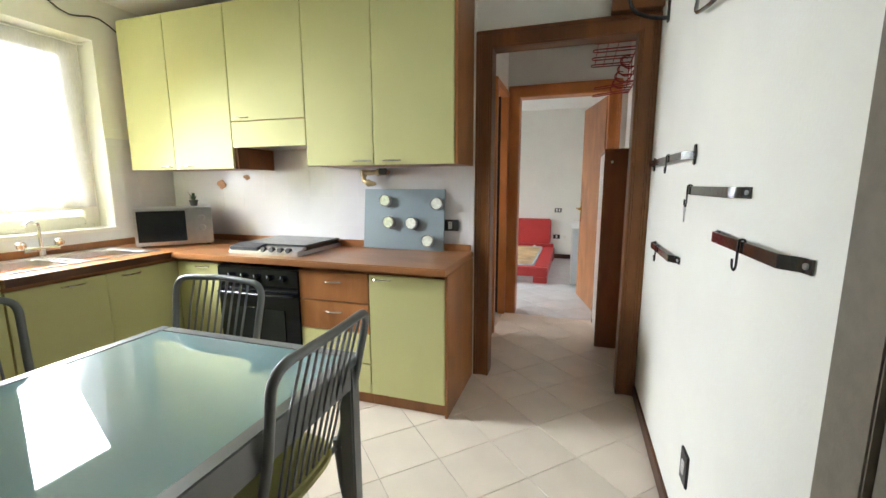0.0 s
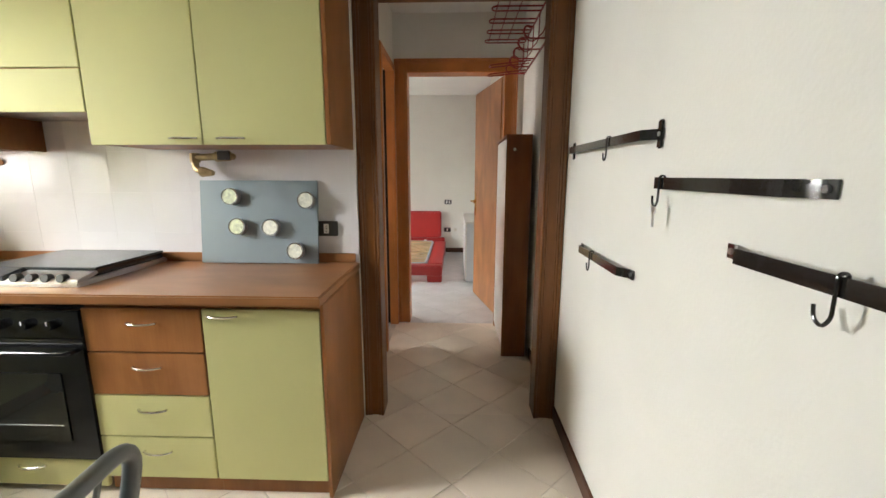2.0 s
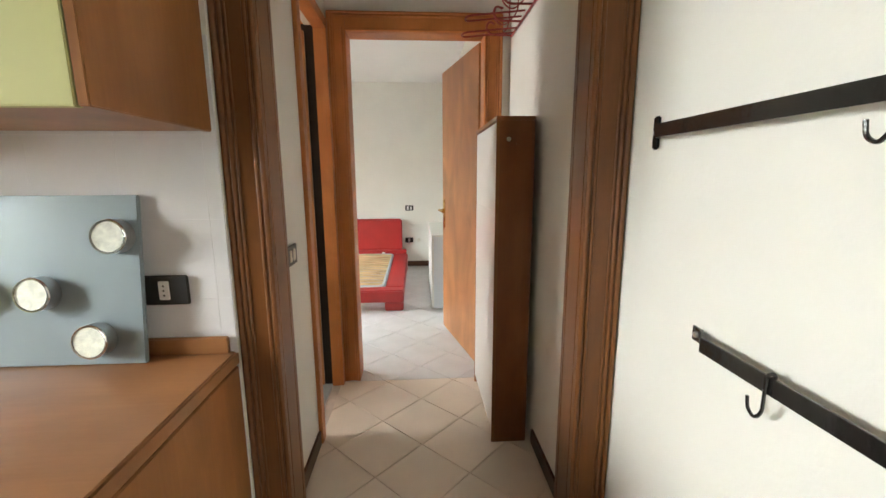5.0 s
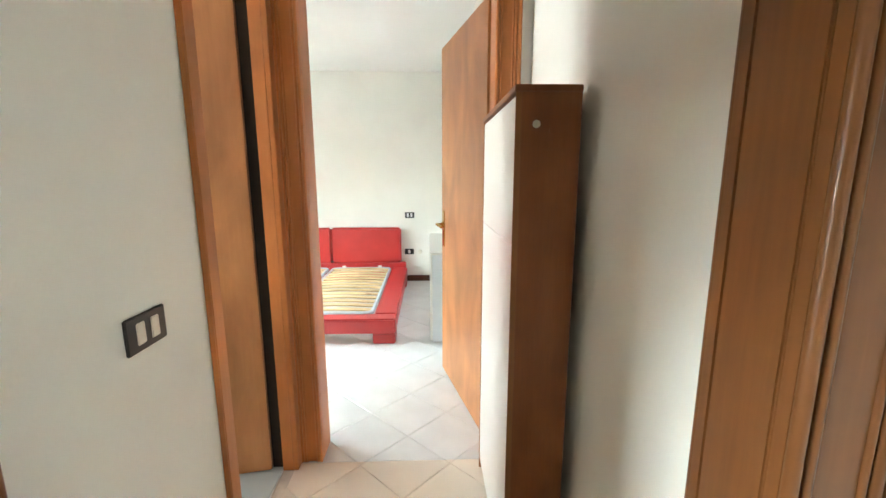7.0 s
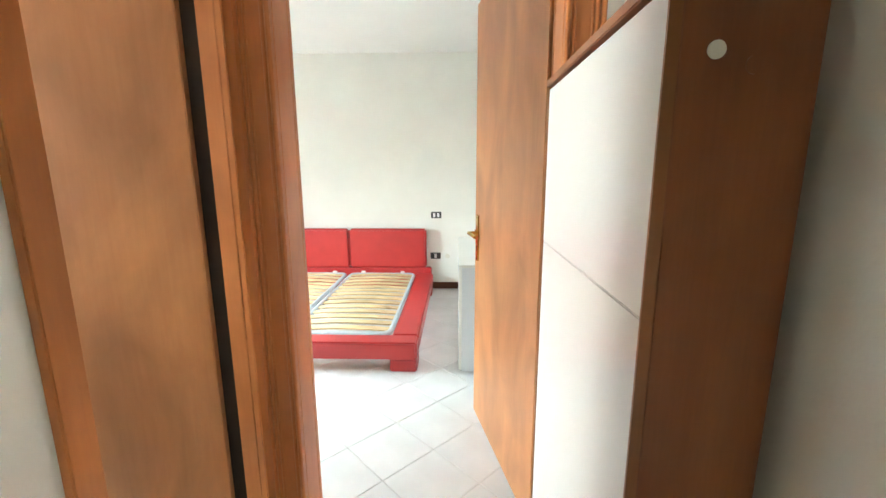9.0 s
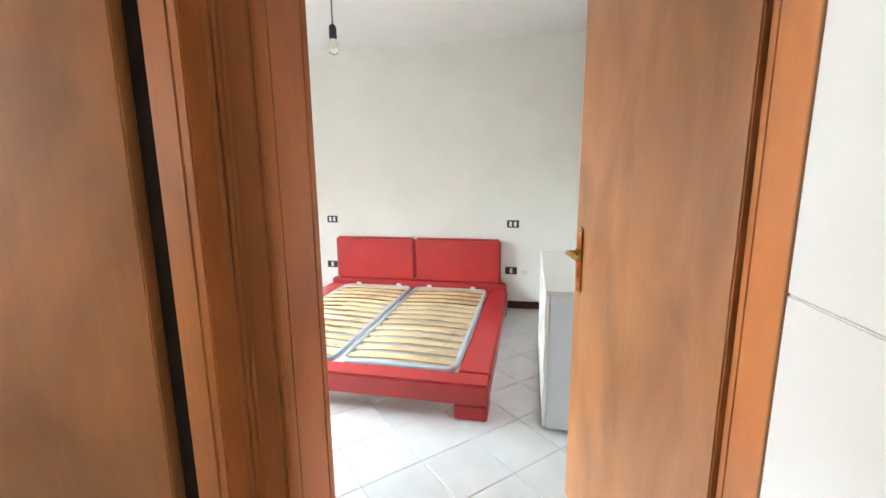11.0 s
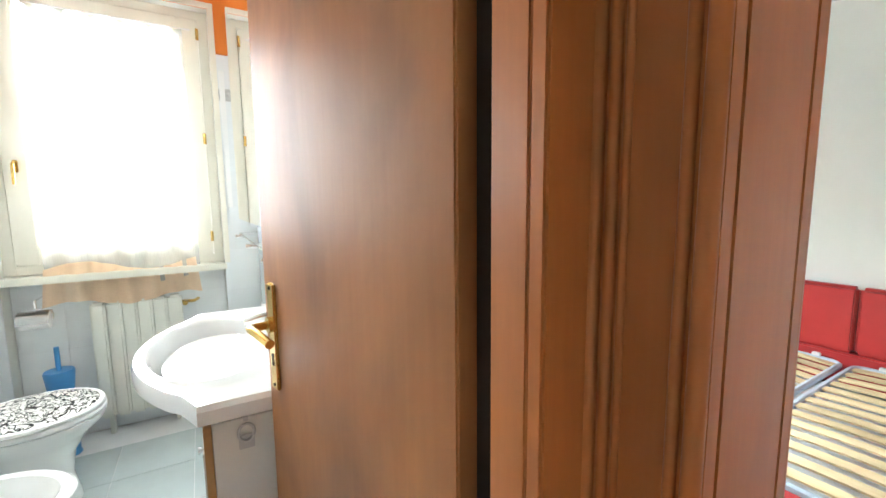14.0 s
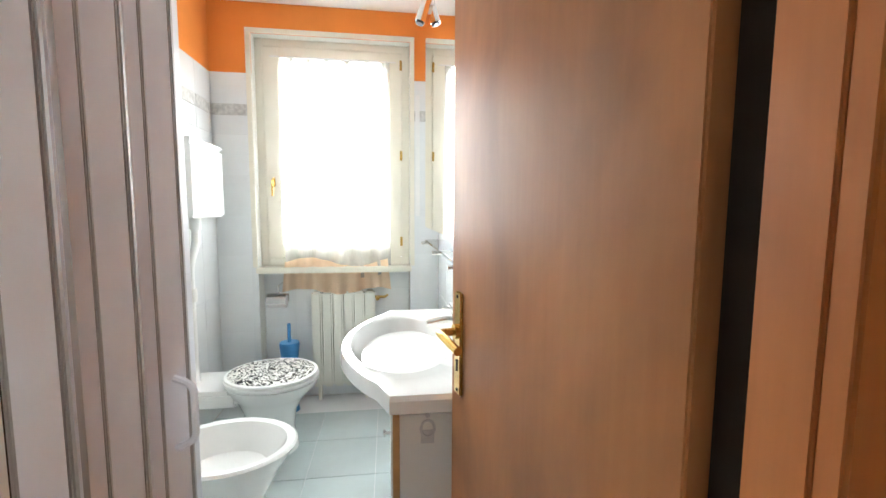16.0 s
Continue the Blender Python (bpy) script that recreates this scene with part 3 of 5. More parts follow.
def base_unit(name, x0, x1, label):
    u = thing(name, ((x0 + x1) / 2, 2.68, 0), label, "cabinet", "kitchen base units")
    part("body", boxes((x0, x1, YF + 0.021, YK - 0.004, 0.09, ZT - 0.042)), M_MWOOD, u)
    part("plinth", boxes((x0, x1, YF + 0.03, YF + 0.046, 0, 0.088)), M_MWOOD, u)
    return u


u = base_unit("base_cabinet", -0.797, -0.348, "pale yellow single-door base cabinet at the end of the worktop")
front("door", -0.797, -0.348, 0.075, 0.795, YF, M_YELLOW, u, (-0.715, 0.768))
part("side_panel", boxes((-0.347, -0.333, YF, YK - 0.004, 0, ZT - 0.042), bevel=0.002), M_MWOOD, u, "cherry wood end panel")
u = base_unit("drawer_cabinet", -1.262, -0.799, "base unit with two cherry and two yellow drawers")
for z0, z1, m_ in ((0.618, 0.795, M_MWOOD), (0.440, 0.616, M_MWOOD), (0.260, 0.438, M_YELLOW), (0.075, 0.258, M_YELLOW)):
    front("drawer", -1.262, -0.799, z0, z1, YF, m_, u, (-1.03, (z0 + z1) / 2 + 0.03))
u = base_unit("base_cabinet", -2.23, -1.866, "narrow pale yellow base cabinet beside the oven")
front("door", -2.215, -1.866, 0.09, 0.795, YF, M_YELLOW, u, (-2.0, 0.768))

oven = thing("oven", (-1.565, 2.6, 0), "black built-in oven with glass door and metal bar", "oven")
part("body", boxes((-1.870, -1.258, YF + 0.02, YK - 0.05, 0.10, 0.79)), M_BPLAST, oven)
part("control_panel", boxes((-1.870, -1.258, YF - 0.010, YF + 0.018, 0.672, 0.786), bevel=0.006), M_BLACK, oven)
for k in range(5):
    x = -1.758 + 0.098 * k
    bm = rod(bmesh.new(), (x, YF - 0.010, 0.73), (x, YF - 0.034, 0.73), 0.019, 20, 0.016)
    knob = part("knob", bm, M_BLACK, oven)
    part("marker", boxes((x - 0.002, x + 0.002, YF - 0.036, YF - 0.033, 0.733, 0.748)), M_WPLAST, knob)
od = part("oven_door", boxes((-1.870, -1.258, YF - 0.010, YF + 0.018, 0.155, 0.668), bevel=0.005), M_BLACK, oven)
part("window", boxes((-1.758, -1.368, YF - 0.0145, YF - 0.0115, 0.24, 0.53)), mat("oven_window", (0.02, 0.022, 0.02), 0.05), od, "dark oven window")
bm = tube(rounded([(-1.838, YF - 0.010, 0.628), (-1.838, YF - 0.05, 0.628), (-1.288, YF - 0.05, 0.628), (-1.288, YF - 0.010, 0.628)], 0.03), 0.009, 10)
part("bar_handle", bm, M_BLACK, od)
part("rack_rail", rods(((-1.738, YF - 0.0135, 0.31), (-1.388, YF - 0.0135, 0.31)), r=0.0025), M_GREY, od)
u = part("drawer", boxes((-1.870, -1.258, YF, YF + 0.019, 0.03, 0.15), bevel=0.002), M_YELLOW, oven, "yellow drawer under the oven")
bow_handle(u, -1.565, YF, 0.12)

# sink run along the window wall
XF = -2.235
sinku = thing("sink_cabinet", (-2.56, 1.95, 0), "pale yellow sink base cabinet under the window", "cabinet", "kitchen base units")
part("body", boxes((XL + 0.004, XF - 0.021, 1.52, 2.43, 0.09, ZT - 0.042)), M_MWOOD, sinku)
part("plinth", boxes((XF - 0.046, XF - 0.03, 1.52, 2.43, 0, 0.088)), M_MWOOD, sinku)
for a, b, hy in ((1.522, 1.96, 1.80), (1.962, 2.405, 2.10)):
    d = part("door", boxes((XF - 0.019, XF, a, min(b, YF + 0.02), 0.09, 0.79), bevel=0.002), M_YELLOW, sinku)
    bow_handle(d, XF, hy, 0.765, axis="y")
tall = thing("tall_cabinet", (-2.56, 1.2, 0), "tall pale yellow cabinet beside the sink", "cabinet")
part("body", boxes((XL + 0.004, XF - 0.021, 0.92, 1.515, 0.0, 2.30)), M_YELLOW, tall)
part("door", boxes((XF - 0.019, XF, 0.922, 1.513, 0.81, 2.298), bevel=0.002), M_YELLOW, tall)
part("door", boxes((XF - 0.019, XF, 0.922, 1.513, 0.09, 0.80), bevel=0.002), M_YELLOW, tall)

# worktop: an L of one piece, with an upstand
YW = YF - 0.040
wt = thing("worktop", (-1.4, 2.6, ZT - 0.04), "cherry wood laminate worktop with rounded front edge", "worktop")
# the sink is let into the part before the window, so that part is a frame
bm = extrude([(-0.331, YK - 0.003), (-0.331, YW), (XF + 0.021, YW), (XF + 0.021, YK - 0.003)], ZT - 0.04, ZT, 0.006)
part("top", bm, M_TOP, wt)
for dims in ((XF + 0.0195, XL + 0.003, 2.36, YK - 0.003, ZT - 0.04, ZT), (XF + 0.02, -2.36, 1.518, 2.359, ZT - 0.04, ZT), (-2.80, XL + 0.003, 1.518, 2.359, ZT - 0.04, ZT)):
    part("top", boxes(dims), M_TOP, wt)
part("edge", boxes((XF + 0.019, XF + 0.025, 1.518, YW, ZT - 0.04, ZT + 0.0005), bevel=0.002), M_BASE, wt, "dark worktop edge")
part("upstand", boxes((XL + 0.02, -0.345, YK - 0.024, YK - 0.012, ZT, ZT + 0.045), bevel=0.003), M_TOP, wt)
part("upstand", boxes((XL + 0.002, XL + 0.018, 1.52, YK - 0.026, ZT, ZT + 0.045), bevel=0.003), M_TOP, wt)

sink = thing("sink", (-2.57, 1.95, ZT), "stainless steel double-bowl sink set in the worktop", "sink")


def bowl(x0, x1, y0, y1, zt, deep):
    """An open steel bowl with sloping sides."""
    bm = bmesh.new()
    rings = []
    for k, (inset, z) in enumerate(((0.0, zt), (0.012, zt - 0.012), (0.02, zt - deep + 0.02), (0.045, zt - deep))):
        ring = []
        r = 0.05
        for cx, cy, a0 in ((x1 - inset - r, y1 - inset - r, 0), (x0 + inset + r, y1 - inset - r, 90), (x0 + inset + r, y0 + inset + r, 180), (x1 - inset - r, y0 + inset + r, 270)):
            for s in range(5):
                a = radians(a0 + 22.5 * s)
                ring.append(bm.verts.new((cx + r * math.cos(a), cy + r * math.sin(a), z)))
        rings.append(ring)
    for a, b in zip(rings, rings[1:]):
        for k in range(len(a)):
            bm.faces.new((a[k], a[(k + 1) % len(a)], b[(k + 1) % len(a)], b[k]))
    bm.faces.new(rings[-1])
    return bm


part("rim", boxes((-2.815, -2.785, 1.53, 2.375, ZT, ZT + 0.006), (-2.375, -2.345, 1.53, 2.375, ZT, ZT + 0.006), (-2.785, -2.375, 1.53, 1.56, ZT, ZT + 0.006), (-2.785, -2.375, 2.345, 2.375, ZT, ZT + 0.006), (-2.785, -2.375, 1.935, 1.97, ZT, ZT + 0.006)), M_STEEL, sink)
for a, b in ((1.555, 1.94), (1.965, 2.35)):
    o = part("bowl", bowl(-2.79, -2.37, a, b, ZT + 0.004, 0.16), M_STEEL, sink)
    part("drain", rod(bmesh.new(), (-2.58, (a + b) / 2, ZT - 0.157), (-2.58, (a + b) / 2, ZT - 0.153), 0.035, 20), M_CHROME, o)
tap = thing("faucet", (-2.80, 1.98, ZT), "chrome kitchen faucet with long swivel spout and two knobs", "faucet")
bm = rod(bmesh.new(), (-2.80, 1.98, ZT + 0.005), (-2.80, 1.98, ZT + 0.05), 0.02, 16)
rod(bm, (-2.80, 1.89, ZT + 0.05), (-2.80, 2.07, ZT + 0.05), 0.016, 14)
part("body", bm, M_CHROME, tap)
for y in (1.885, 2.075):
    part("knob", lathe([(0.018, 0), (0.026, 0.012), (0.026, 0.03), (0.015, 0.042)], (-2.80, y, ZT + 0.062), 12), M_CHROME, tap)
part("spout", tube(rounded([(-2.80, 1.98, ZT + 0.05), (-2.80, 1.98, ZT + 0.215), (-2.66, 1.86, ZT + 0.225), (-2.60, 1.81, ZT + 0.21)], 0.03), 0.010, 10), M_CHROME, tap)

# microwave set across the corner
mw = thing("microwave", (-2.47, 2.66, ZT), "silver microwave oven with dark glass door", "microwave")
mm = pose(-2.43, 2.57, ZT, 0, 0, 48)


def placed(bm, m):
    bmesh.ops.transform(bm, matrix=m, verts=bm.verts)
    return bm


part("body", placed(boxes((-0.235, 0.235, -0.02, 0.27, 0.012, 0.275), bevel=0.006), mm), M_STEEL, mw)
d = part("door", placed(boxes((-0.233, 0.105, -0.036, -0.021, 0.016, 0.271), bevel=0.004), mm), M_STEEL, mw)
part("window", placed(boxes((-0.215, 0.07, -0.039, -0.035, 0.04, 0.255), bevel=0.002), mm), M_BLACK, d, "black glass window")
cp = part("control_panel", placed(boxes((0.108, 0.233, -0.036, -0.021, 0.016, 0.271), bevel=0.004), mm), M_STEEL, mw)
for z in (0.20, 0.13):
    part("knob", placed(rod(bmesh.new(), (0.17, -0.036, z), (0.17, -0.055, z), 0.022, 18, 0.018), mm), M_STEEL, cp)
part("button", placed(boxes((0.13, 0.21, -0.042, -0.035, 0.04, 0.075), bevel=0.003), mm), M_STEEL, cp)
for x in (-0.2, 0.2):
    for y in (0.02, 0.24):
        part("foot", placed(rods(((x, y, 0), (x, y, 0.013)), r=0.012), mm), M_BPLAST, mw)
pot = thing("potted_plant", (-2.51, 2.81, ZT + 0.276), "small dark pot with a tiny green plant on the microwave", "plant")
part("pot", lathe([(0.022, 0), (0.032, 0.045), (0.03, 0.045), (0.028, 0.038)], (-2.51, 2.81, ZT + 0.276), 18), M_POT, pot)
bm = bmesh.new()
rng = random.Random(4)
for k in range(26):
    a, r, h = rng.uniform(0, 6.28), rng.uniform(0.005, 0.04), rng.uniform(0.03, 0.075)
    base, tip = Vector((-2.51, 2.81, ZT + 0.31)), Vector((-2.51 + r * math.cos(a), 2.81 + r * math.sin(a), ZT + 0.31 + h))
    side = Vector((-math.sin(a), math.cos(a), 0)) * 0.009
    mid = (base + tip) / 2 + Vector((0, 0, 0.006))
    vs = [bm.verts.new(p) for p in (base, mid + side, tip, mid - side)]
    bm.faces.new(vs)
part("foliage", bm, M_LEAFG, pot)

hob = thing("hob", (-1.60, 2.72, ZT), "gas hob with closed dark glass lid and metal knobs", "hob")
part("frame", boxes((-1.83, -1.30, 2.435, 2.935, ZT, ZT + 0.022), bevel=0.006), M_STEEL, hob)
part("lid", boxes((-1.82, -1.31, 2.53, 2.925, ZT + 0.048, ZT + 0.058), bevel=0.003), mat("lid_glass", (0.045, 0.05, 0.05), 0.22, spec=0.35), hob, "dark glass lid")
part("lid_lip", placed(boxes((-1.825, -1.602, -0.045, 0.05, 0, 0.03), bevel=0.005), pose(0, 2.49, ZT + 0.022, 12)), mat("dark_enamel", (0.05, 0.055, 0.065), 0.25), hob, "dark enamel front")
part("front_strip", placed(boxes((-1.60, -1.305, -0.045, 0.05, 0, 0.016), bevel=0.004), pose(0, 2.49, ZT + 0.022, 12)), M_STEEL, hob)
for k in range(4):
    x = -1.56 + 0.062 * k
    part("knob", rod(bmesh.new(), (x, 2.462, ZT + 0.03), (x, 2.438, ZT + 0.036), 0.019, 18, 0.016), M_BPLAST, hob)
part("burner_tray", boxes((-1.815, -1.315, 2.535, 2.92, ZT + 0.0225, ZT + 0.0475)), M_BLACK, hob)
part("pan_support", rods(((-1.32, 2.55, ZT + 0.03), (-1.32, 2.91, ZT + 0.03)), ((-1.35, 2.60, ZT + 0.03), (-1.32, 2.60, ZT + 0.03)), ((-1.35, 2.8, ZT + 0.03), (-1.32, 2.8, ZT + 0.03)), r=0.006), M_BLACK, hob)

# magnet board leaning on the wall, with spice tins
board_m = pose(-0.810, 2.897, ZT + 0.002, -6.5)
board = thing("magnet_board", (-0.810, 2.90, ZT), "grey metal magnet board leaning on the tiled wall", "board")
part("plate", placed(boxes((-0.292, 0.292, 0, 0.012, 0, 0.405), bevel=0.003), board_m), M_PANEL, board)
for x, z, m_ in ((-0.127, 0.325, M_GREENSP), (-0.096, 0.180, M_GREENSP), (0.068, 0.177, M_SPICE), (0.243, 0.308, M_SPICE), (0.187, 0.064, M_SPICE)):
    tin = thing("spice_tin", board_m @ Vector((x, -0.03, z)), "round steel spice tin with clear lid on a magnet board", "tin", "spice tins")
    bm = rod(bmesh.new(), (x, -0.0005, z), (x, -0.030, z), 0.040, 28)
    part("tin", placed(bm, board_m), M_STEEL, tin)
    bm = rod(bmesh.new(), (x, -0.0302, z), (x, -0.032, z), 0.035, 28)
    part("contents", placed(bm, board_m), m_, tin)
    bm = rod(bmesh.new(), (x, -0.033, z), (x, -0.035, z), 0.036, 28)
    lid = part("lid", placed(bm, board_m), M_GLASS, tin, "clear lid")
    lid.visible_shadow = False
    ring = [(x + 0.038 * math.cos(a), -0.032, z + 0.038 * math.sin(a)) for a in [2 * math.pi * k / 24 for k in range(25)]]
    part("rim", placed(tube(ring, 0.0028, 6), board_m), M_CHROME, tin)


def outlet(name, at, right, out, wide, high, label, cells=1, cell_mat=None, socket=True):
    """Wall plate with its module(s). right and out: directions along and off the wall."""
    at, right, out = Vector(at), Vector(right), Vector(out)
    m = Matrix((right, -out, Vector((0, 0, 1)))).transposed().to_4x4()
    m.translation = at
    t = thing(name, at, label, "socket" if socket else "switch")
    part("plate", placed(boxes((-wide / 2, wide / 2, -0.008, 0, -high / 2, high / 2), bevel=0.003), m), M_BPLAST, t, "black plastic plate")
    for k in range(cells):
        x = (k - (cells - 1) / 2) * 0.045
        o = part("module", placed(boxes((x - 0.013, x + 0.013, -0.0115, -0.007, -0.024, 0.024), bevel=0.002), m), cell_mat or M_WPLAST, t)
        if socket:
            bm = bmesh.new()
            for z in (-0.012, 0, 0.012):
                rod(bm, (x, -0.0112, z), (x, -0.0122, z), 0.0025, 8)
            part("hole", placed(bm, m), M_DARK, o)
    return t


outlet("socket", (-0.487, YK - 0.010, 1.026), (1, 0, 0), (0, -1, 0), 0.115, 0.075, "black wall socket with white insert above the worktop")
outlet("socket", (XR, 1.845, 0.330), (0, -1, 0), (-1, 0, 0), 0.080, 0.118, "black wall socket low on the white wall")
outlet("switch", (XC, 3.534, 0.997), (0, 1, 0), (1, 0, 0), 0.126, 0.080, "black wall switch with two cream keys", 2, M_CREAM, False)
outlet("socket", (0.022, YE, 0.845), (1, 0, 0), (0, -1, 0), 0.115, 0.072, "black double wall switch beside the bed", 2, None, False)
outlet("socket", (0.012, YE, 0.383), (1, 0, 0), (0, -1, 0), 0.115, 0.072, "black wall socket beside the bed")
outlet("socket", (-1.872, YE, 0.872), (1, 0, 0), (0, -1, 0), 0.115, 0.072, "black double wall switch beside the bed", 2, None, False)
outlet("socket", (-1.897, YE, 0.385), (1, 0, 0), (0, -1, 0), 0.115, 0.072, "black wall socket beside the bed")
rose = thing("cable_outlet", (0.146, YE, 0.378), "small round cream cable outlet on the wall", "outlet")
part("cap", lathe([(0.028, 0), (0.026, 0.006), (0.012, 0.01)], (0, 0, 0), 20), M_CREAM, rose)
rose.matrix_basis = pose(0.146, YE, 0.378, 90)
rose.children[0].matrix_parent_inverse = Matrix()

# gas pipe stub under the wall units
gas = thing("gas_valve", (-1.03, 2.93, 1.37), "old brass gas pipe stub with valve under the cabinets", "pipe")
part("pipe", tube(rounded([(-0.93, YK - 0.012, 1.375), (-0.93, 2.90, 1.375), (-1.085, 2.90, 1.368), (-1.085, 2.90, 1.315), (-1.035, 2.88, 1.300)], 0.02), 0.016, 12), M_PIPE, gas)
part("cap", rod(bmesh.new(), (-1.045, 2.882, 1.302), (-0.985, 2.868, 1.296), 0.025, 8, 0.012), M_PIPE, gas)
part("collar", rod(bmesh.new(), (-1.085, 2.90, 1.345), (-1.085, 2.90, 1.388), 0.022, 6), M_PIPE, gas)
part("nut", rod(bmesh.new(), (-0.985, 2.90, 1.372), (-0.915, 2.90, 1.377), 0.024, 6), M_PIPE, gas)
part("lever", boxes((-0.96, -0.90, 2.868, 2.876, 1.355, 1.398), bevel=0.003), M_BPLAST, gas, "dark valve lever")
for x, z, w, h in ((-2.37, 1.295, 0.075, 0.07), (-2.12, 1.348, 0.065, 0.04)):
    st = thing("wall_sticker", (x, YK - 0.01, z), "small brown decorative figure fixed to the wall tiles", "sticker", "wall stickers")
    bm = bmesh.new()
    for dx, dz, r in ((-0.3, 0.1, 0.28), (0.05, 0.18, 0.33), (0.3, -0.05, 0.3), (0.0, -0.25, 0.28)):
        rod(bm, (x + dx * w, YK - 0.0095, z + dz * h), (x + dx * w, YK - 0.016, z + dz * h), r * h, 14)
    part("figure", bm, M_STICK, st)

# iron rails with hooks on the white wall


def rail(y0, y1, z, standoff, hooks, label, flared=False):
    """A flat iron bar from y0 (near) to y1 (far), bent back to the wall at both ends."""
    r = thing("hook_rail", (XR, (y0 + y1) / 2, z), label, "hook rail", "iron hook rails")
    xs = XR - standoff
    h = 0.014
    prof = [(XR - 0.002, y0), (XR - 0.004, y0 + 0.028), (xs, y0 + 0.06), (xs, y1 - 0.06), (XR - 0.004, y1 - 0.028), (XR - 0.002, y1)]
    bm = bmesh.new()
    rings = []
    for x, y in prof:
        rings.append([bm.verts.new((x + dx, y, z + dz)) for dx, dz in ((-0.004, -h), (0, -h), (0, h), (-0.004, h))])
    for a, b in zip(rings, rings[1:]):
        for k in range(4):
            bm.faces.new((a[k], a[(k + 1) % 4], b[(k + 1) % 4], b[k]))
    bm.faces.new(rings[0]), bm.faces.new(rings[-1])
    part("bar", bm, M_IRON, r)
    for y in (y0 + 0.014, y1 - 0.014):
        if flared:
            bm = boxes((XR - 0.009, XR - 0.002, y - 0.012, y + 0.012, z - 0.037, z + 0.037), bevel=0.005)
            part("bracket", bm, M_IRON, r)
        part("screw", rod(bmesh.new(), (XR - 0.006, y, z), (XR - 0.0115, y, z), 0.006, 10), M_STEEL, r)
    for y in hooks:
        hk = thing("hook", (xs, y, z), "black iron S-hook hanging from a wall rail", "hook", "iron hooks")
        pts = rounded([(XR - 0.001 - standoff + 0.006, y, z - 0.004), (xs + 0.006, y, z + h + 0.004), (xs - 0.008, y, z + h + 0.004), (xs - 0.008, y, z - 0.045), (xs - 0.008, y + 0.012, z - 0.060), (xs - 0.008, y + 0.026, z - 0.052), (xs - 0.008, y + 0.029, z - 0.032)], 0.012)
        part("wire", tube(pts, 0.0028, 7), M_IRON, hk)
    return r


rail(2.055, 2.870, 1.395, 0.035, [2.35], "black iron rail with hook on the white wall", True)
rail(1.545, 2.078, 1.270, 0.03, [1.985], "black iron rail with key hook on the white wall")
rail(1.243, 1.755, 1.146, 0.03, [1.487], "black iron rail with hook on the white wall")
rail(2.155, 2.670, 0.994, 0.03, [2.46], "black iron rail with hook low on the white wall")
key = thing("key", (0.65, 2.012, 1.178), "small metal key hanging from a hook", "key")
bm = boxes((0.649, 0.652, 1.994, 2.002, 1.161, 1.195))
rod(bm, (0.648, 1.998, 1.203), (0.653, 1.998, 1.203), 0.010, 14)
part("blade", bm, M_STEEL, key)
cb = thing("curved_bracket", (XR, 2.0, 1.8), "dark iron curved bracket high on the white wall", "bracket")
part("arm", tube(rounded([(XR - 0.003, 2.24, 1.97), (0.66, 2.13, 1.88), (0.66, 1.93, 1.842), (0.672, 1.845, 1.855)], 0.15, 8), 0.007, 8), M_IRON, cb)
part("foot", boxes((XR - 0.022, XR - 0.002, 1.832, 1.852, 1.825, 1.93), bevel=0.003), M_IRON, cb)

cb = thing("curved_bracket", (XR, 2.8, 2.1), "dark iron curved bracket near the doorway's top corner", "bracket")
part("arm", tube(rounded([(0.50, 2.80, 2.23), (0.52, 2.79, 2.15), (0.60, 2.78, 2.11), (0.67, 2.78, 2.10), (XR - 0.003, 2.78, 2.10)], 0.06, 8), 0.010, 8), M_IRON, cb)
part("foot", boxes((XR - 0.012, XR - 0.002, 2.765, 2.795, 2.08, 2.24), bevel=0.003), M_IRON, cb)

# kitchen window: cream frame, sheer curtain, blind cable


def curtain(name, x, y0, y1, z0, z1, material, waves, depth, label, wavy_hem=0.0):
    bm = bmesh.new()
    n, rows = waves * 8, 6
    grid = []
    for j in range(rows + 1):
        z = z0 + (z1 - z0) * j / rows
        row = []
        for i in range(n + 1):
            t = i / n
            hem = wavy_hem * math.sin(7 * t) * (1 - j / rows)
            row.append(bm.verts.new((x + depth * math.sin(2 * math.pi * waves * t + 0.7 * math.sin(5 * t) + 0.15 * j) * (1 - 0.35 * j / rows), y0 + (y1 - y0) * t, z + hem)))
        grid.append(row)
    for a, b in zip(grid, grid[1:]):
        for k in range(n):
            bm.faces.new((a[k], a[k + 1], b[k + 1], b[k]))
    c = thing(name, (x, (y0 + y1) / 2, z0), label, "curtain")
    part("cloth", bm, material, c, smooth=180)
    return c


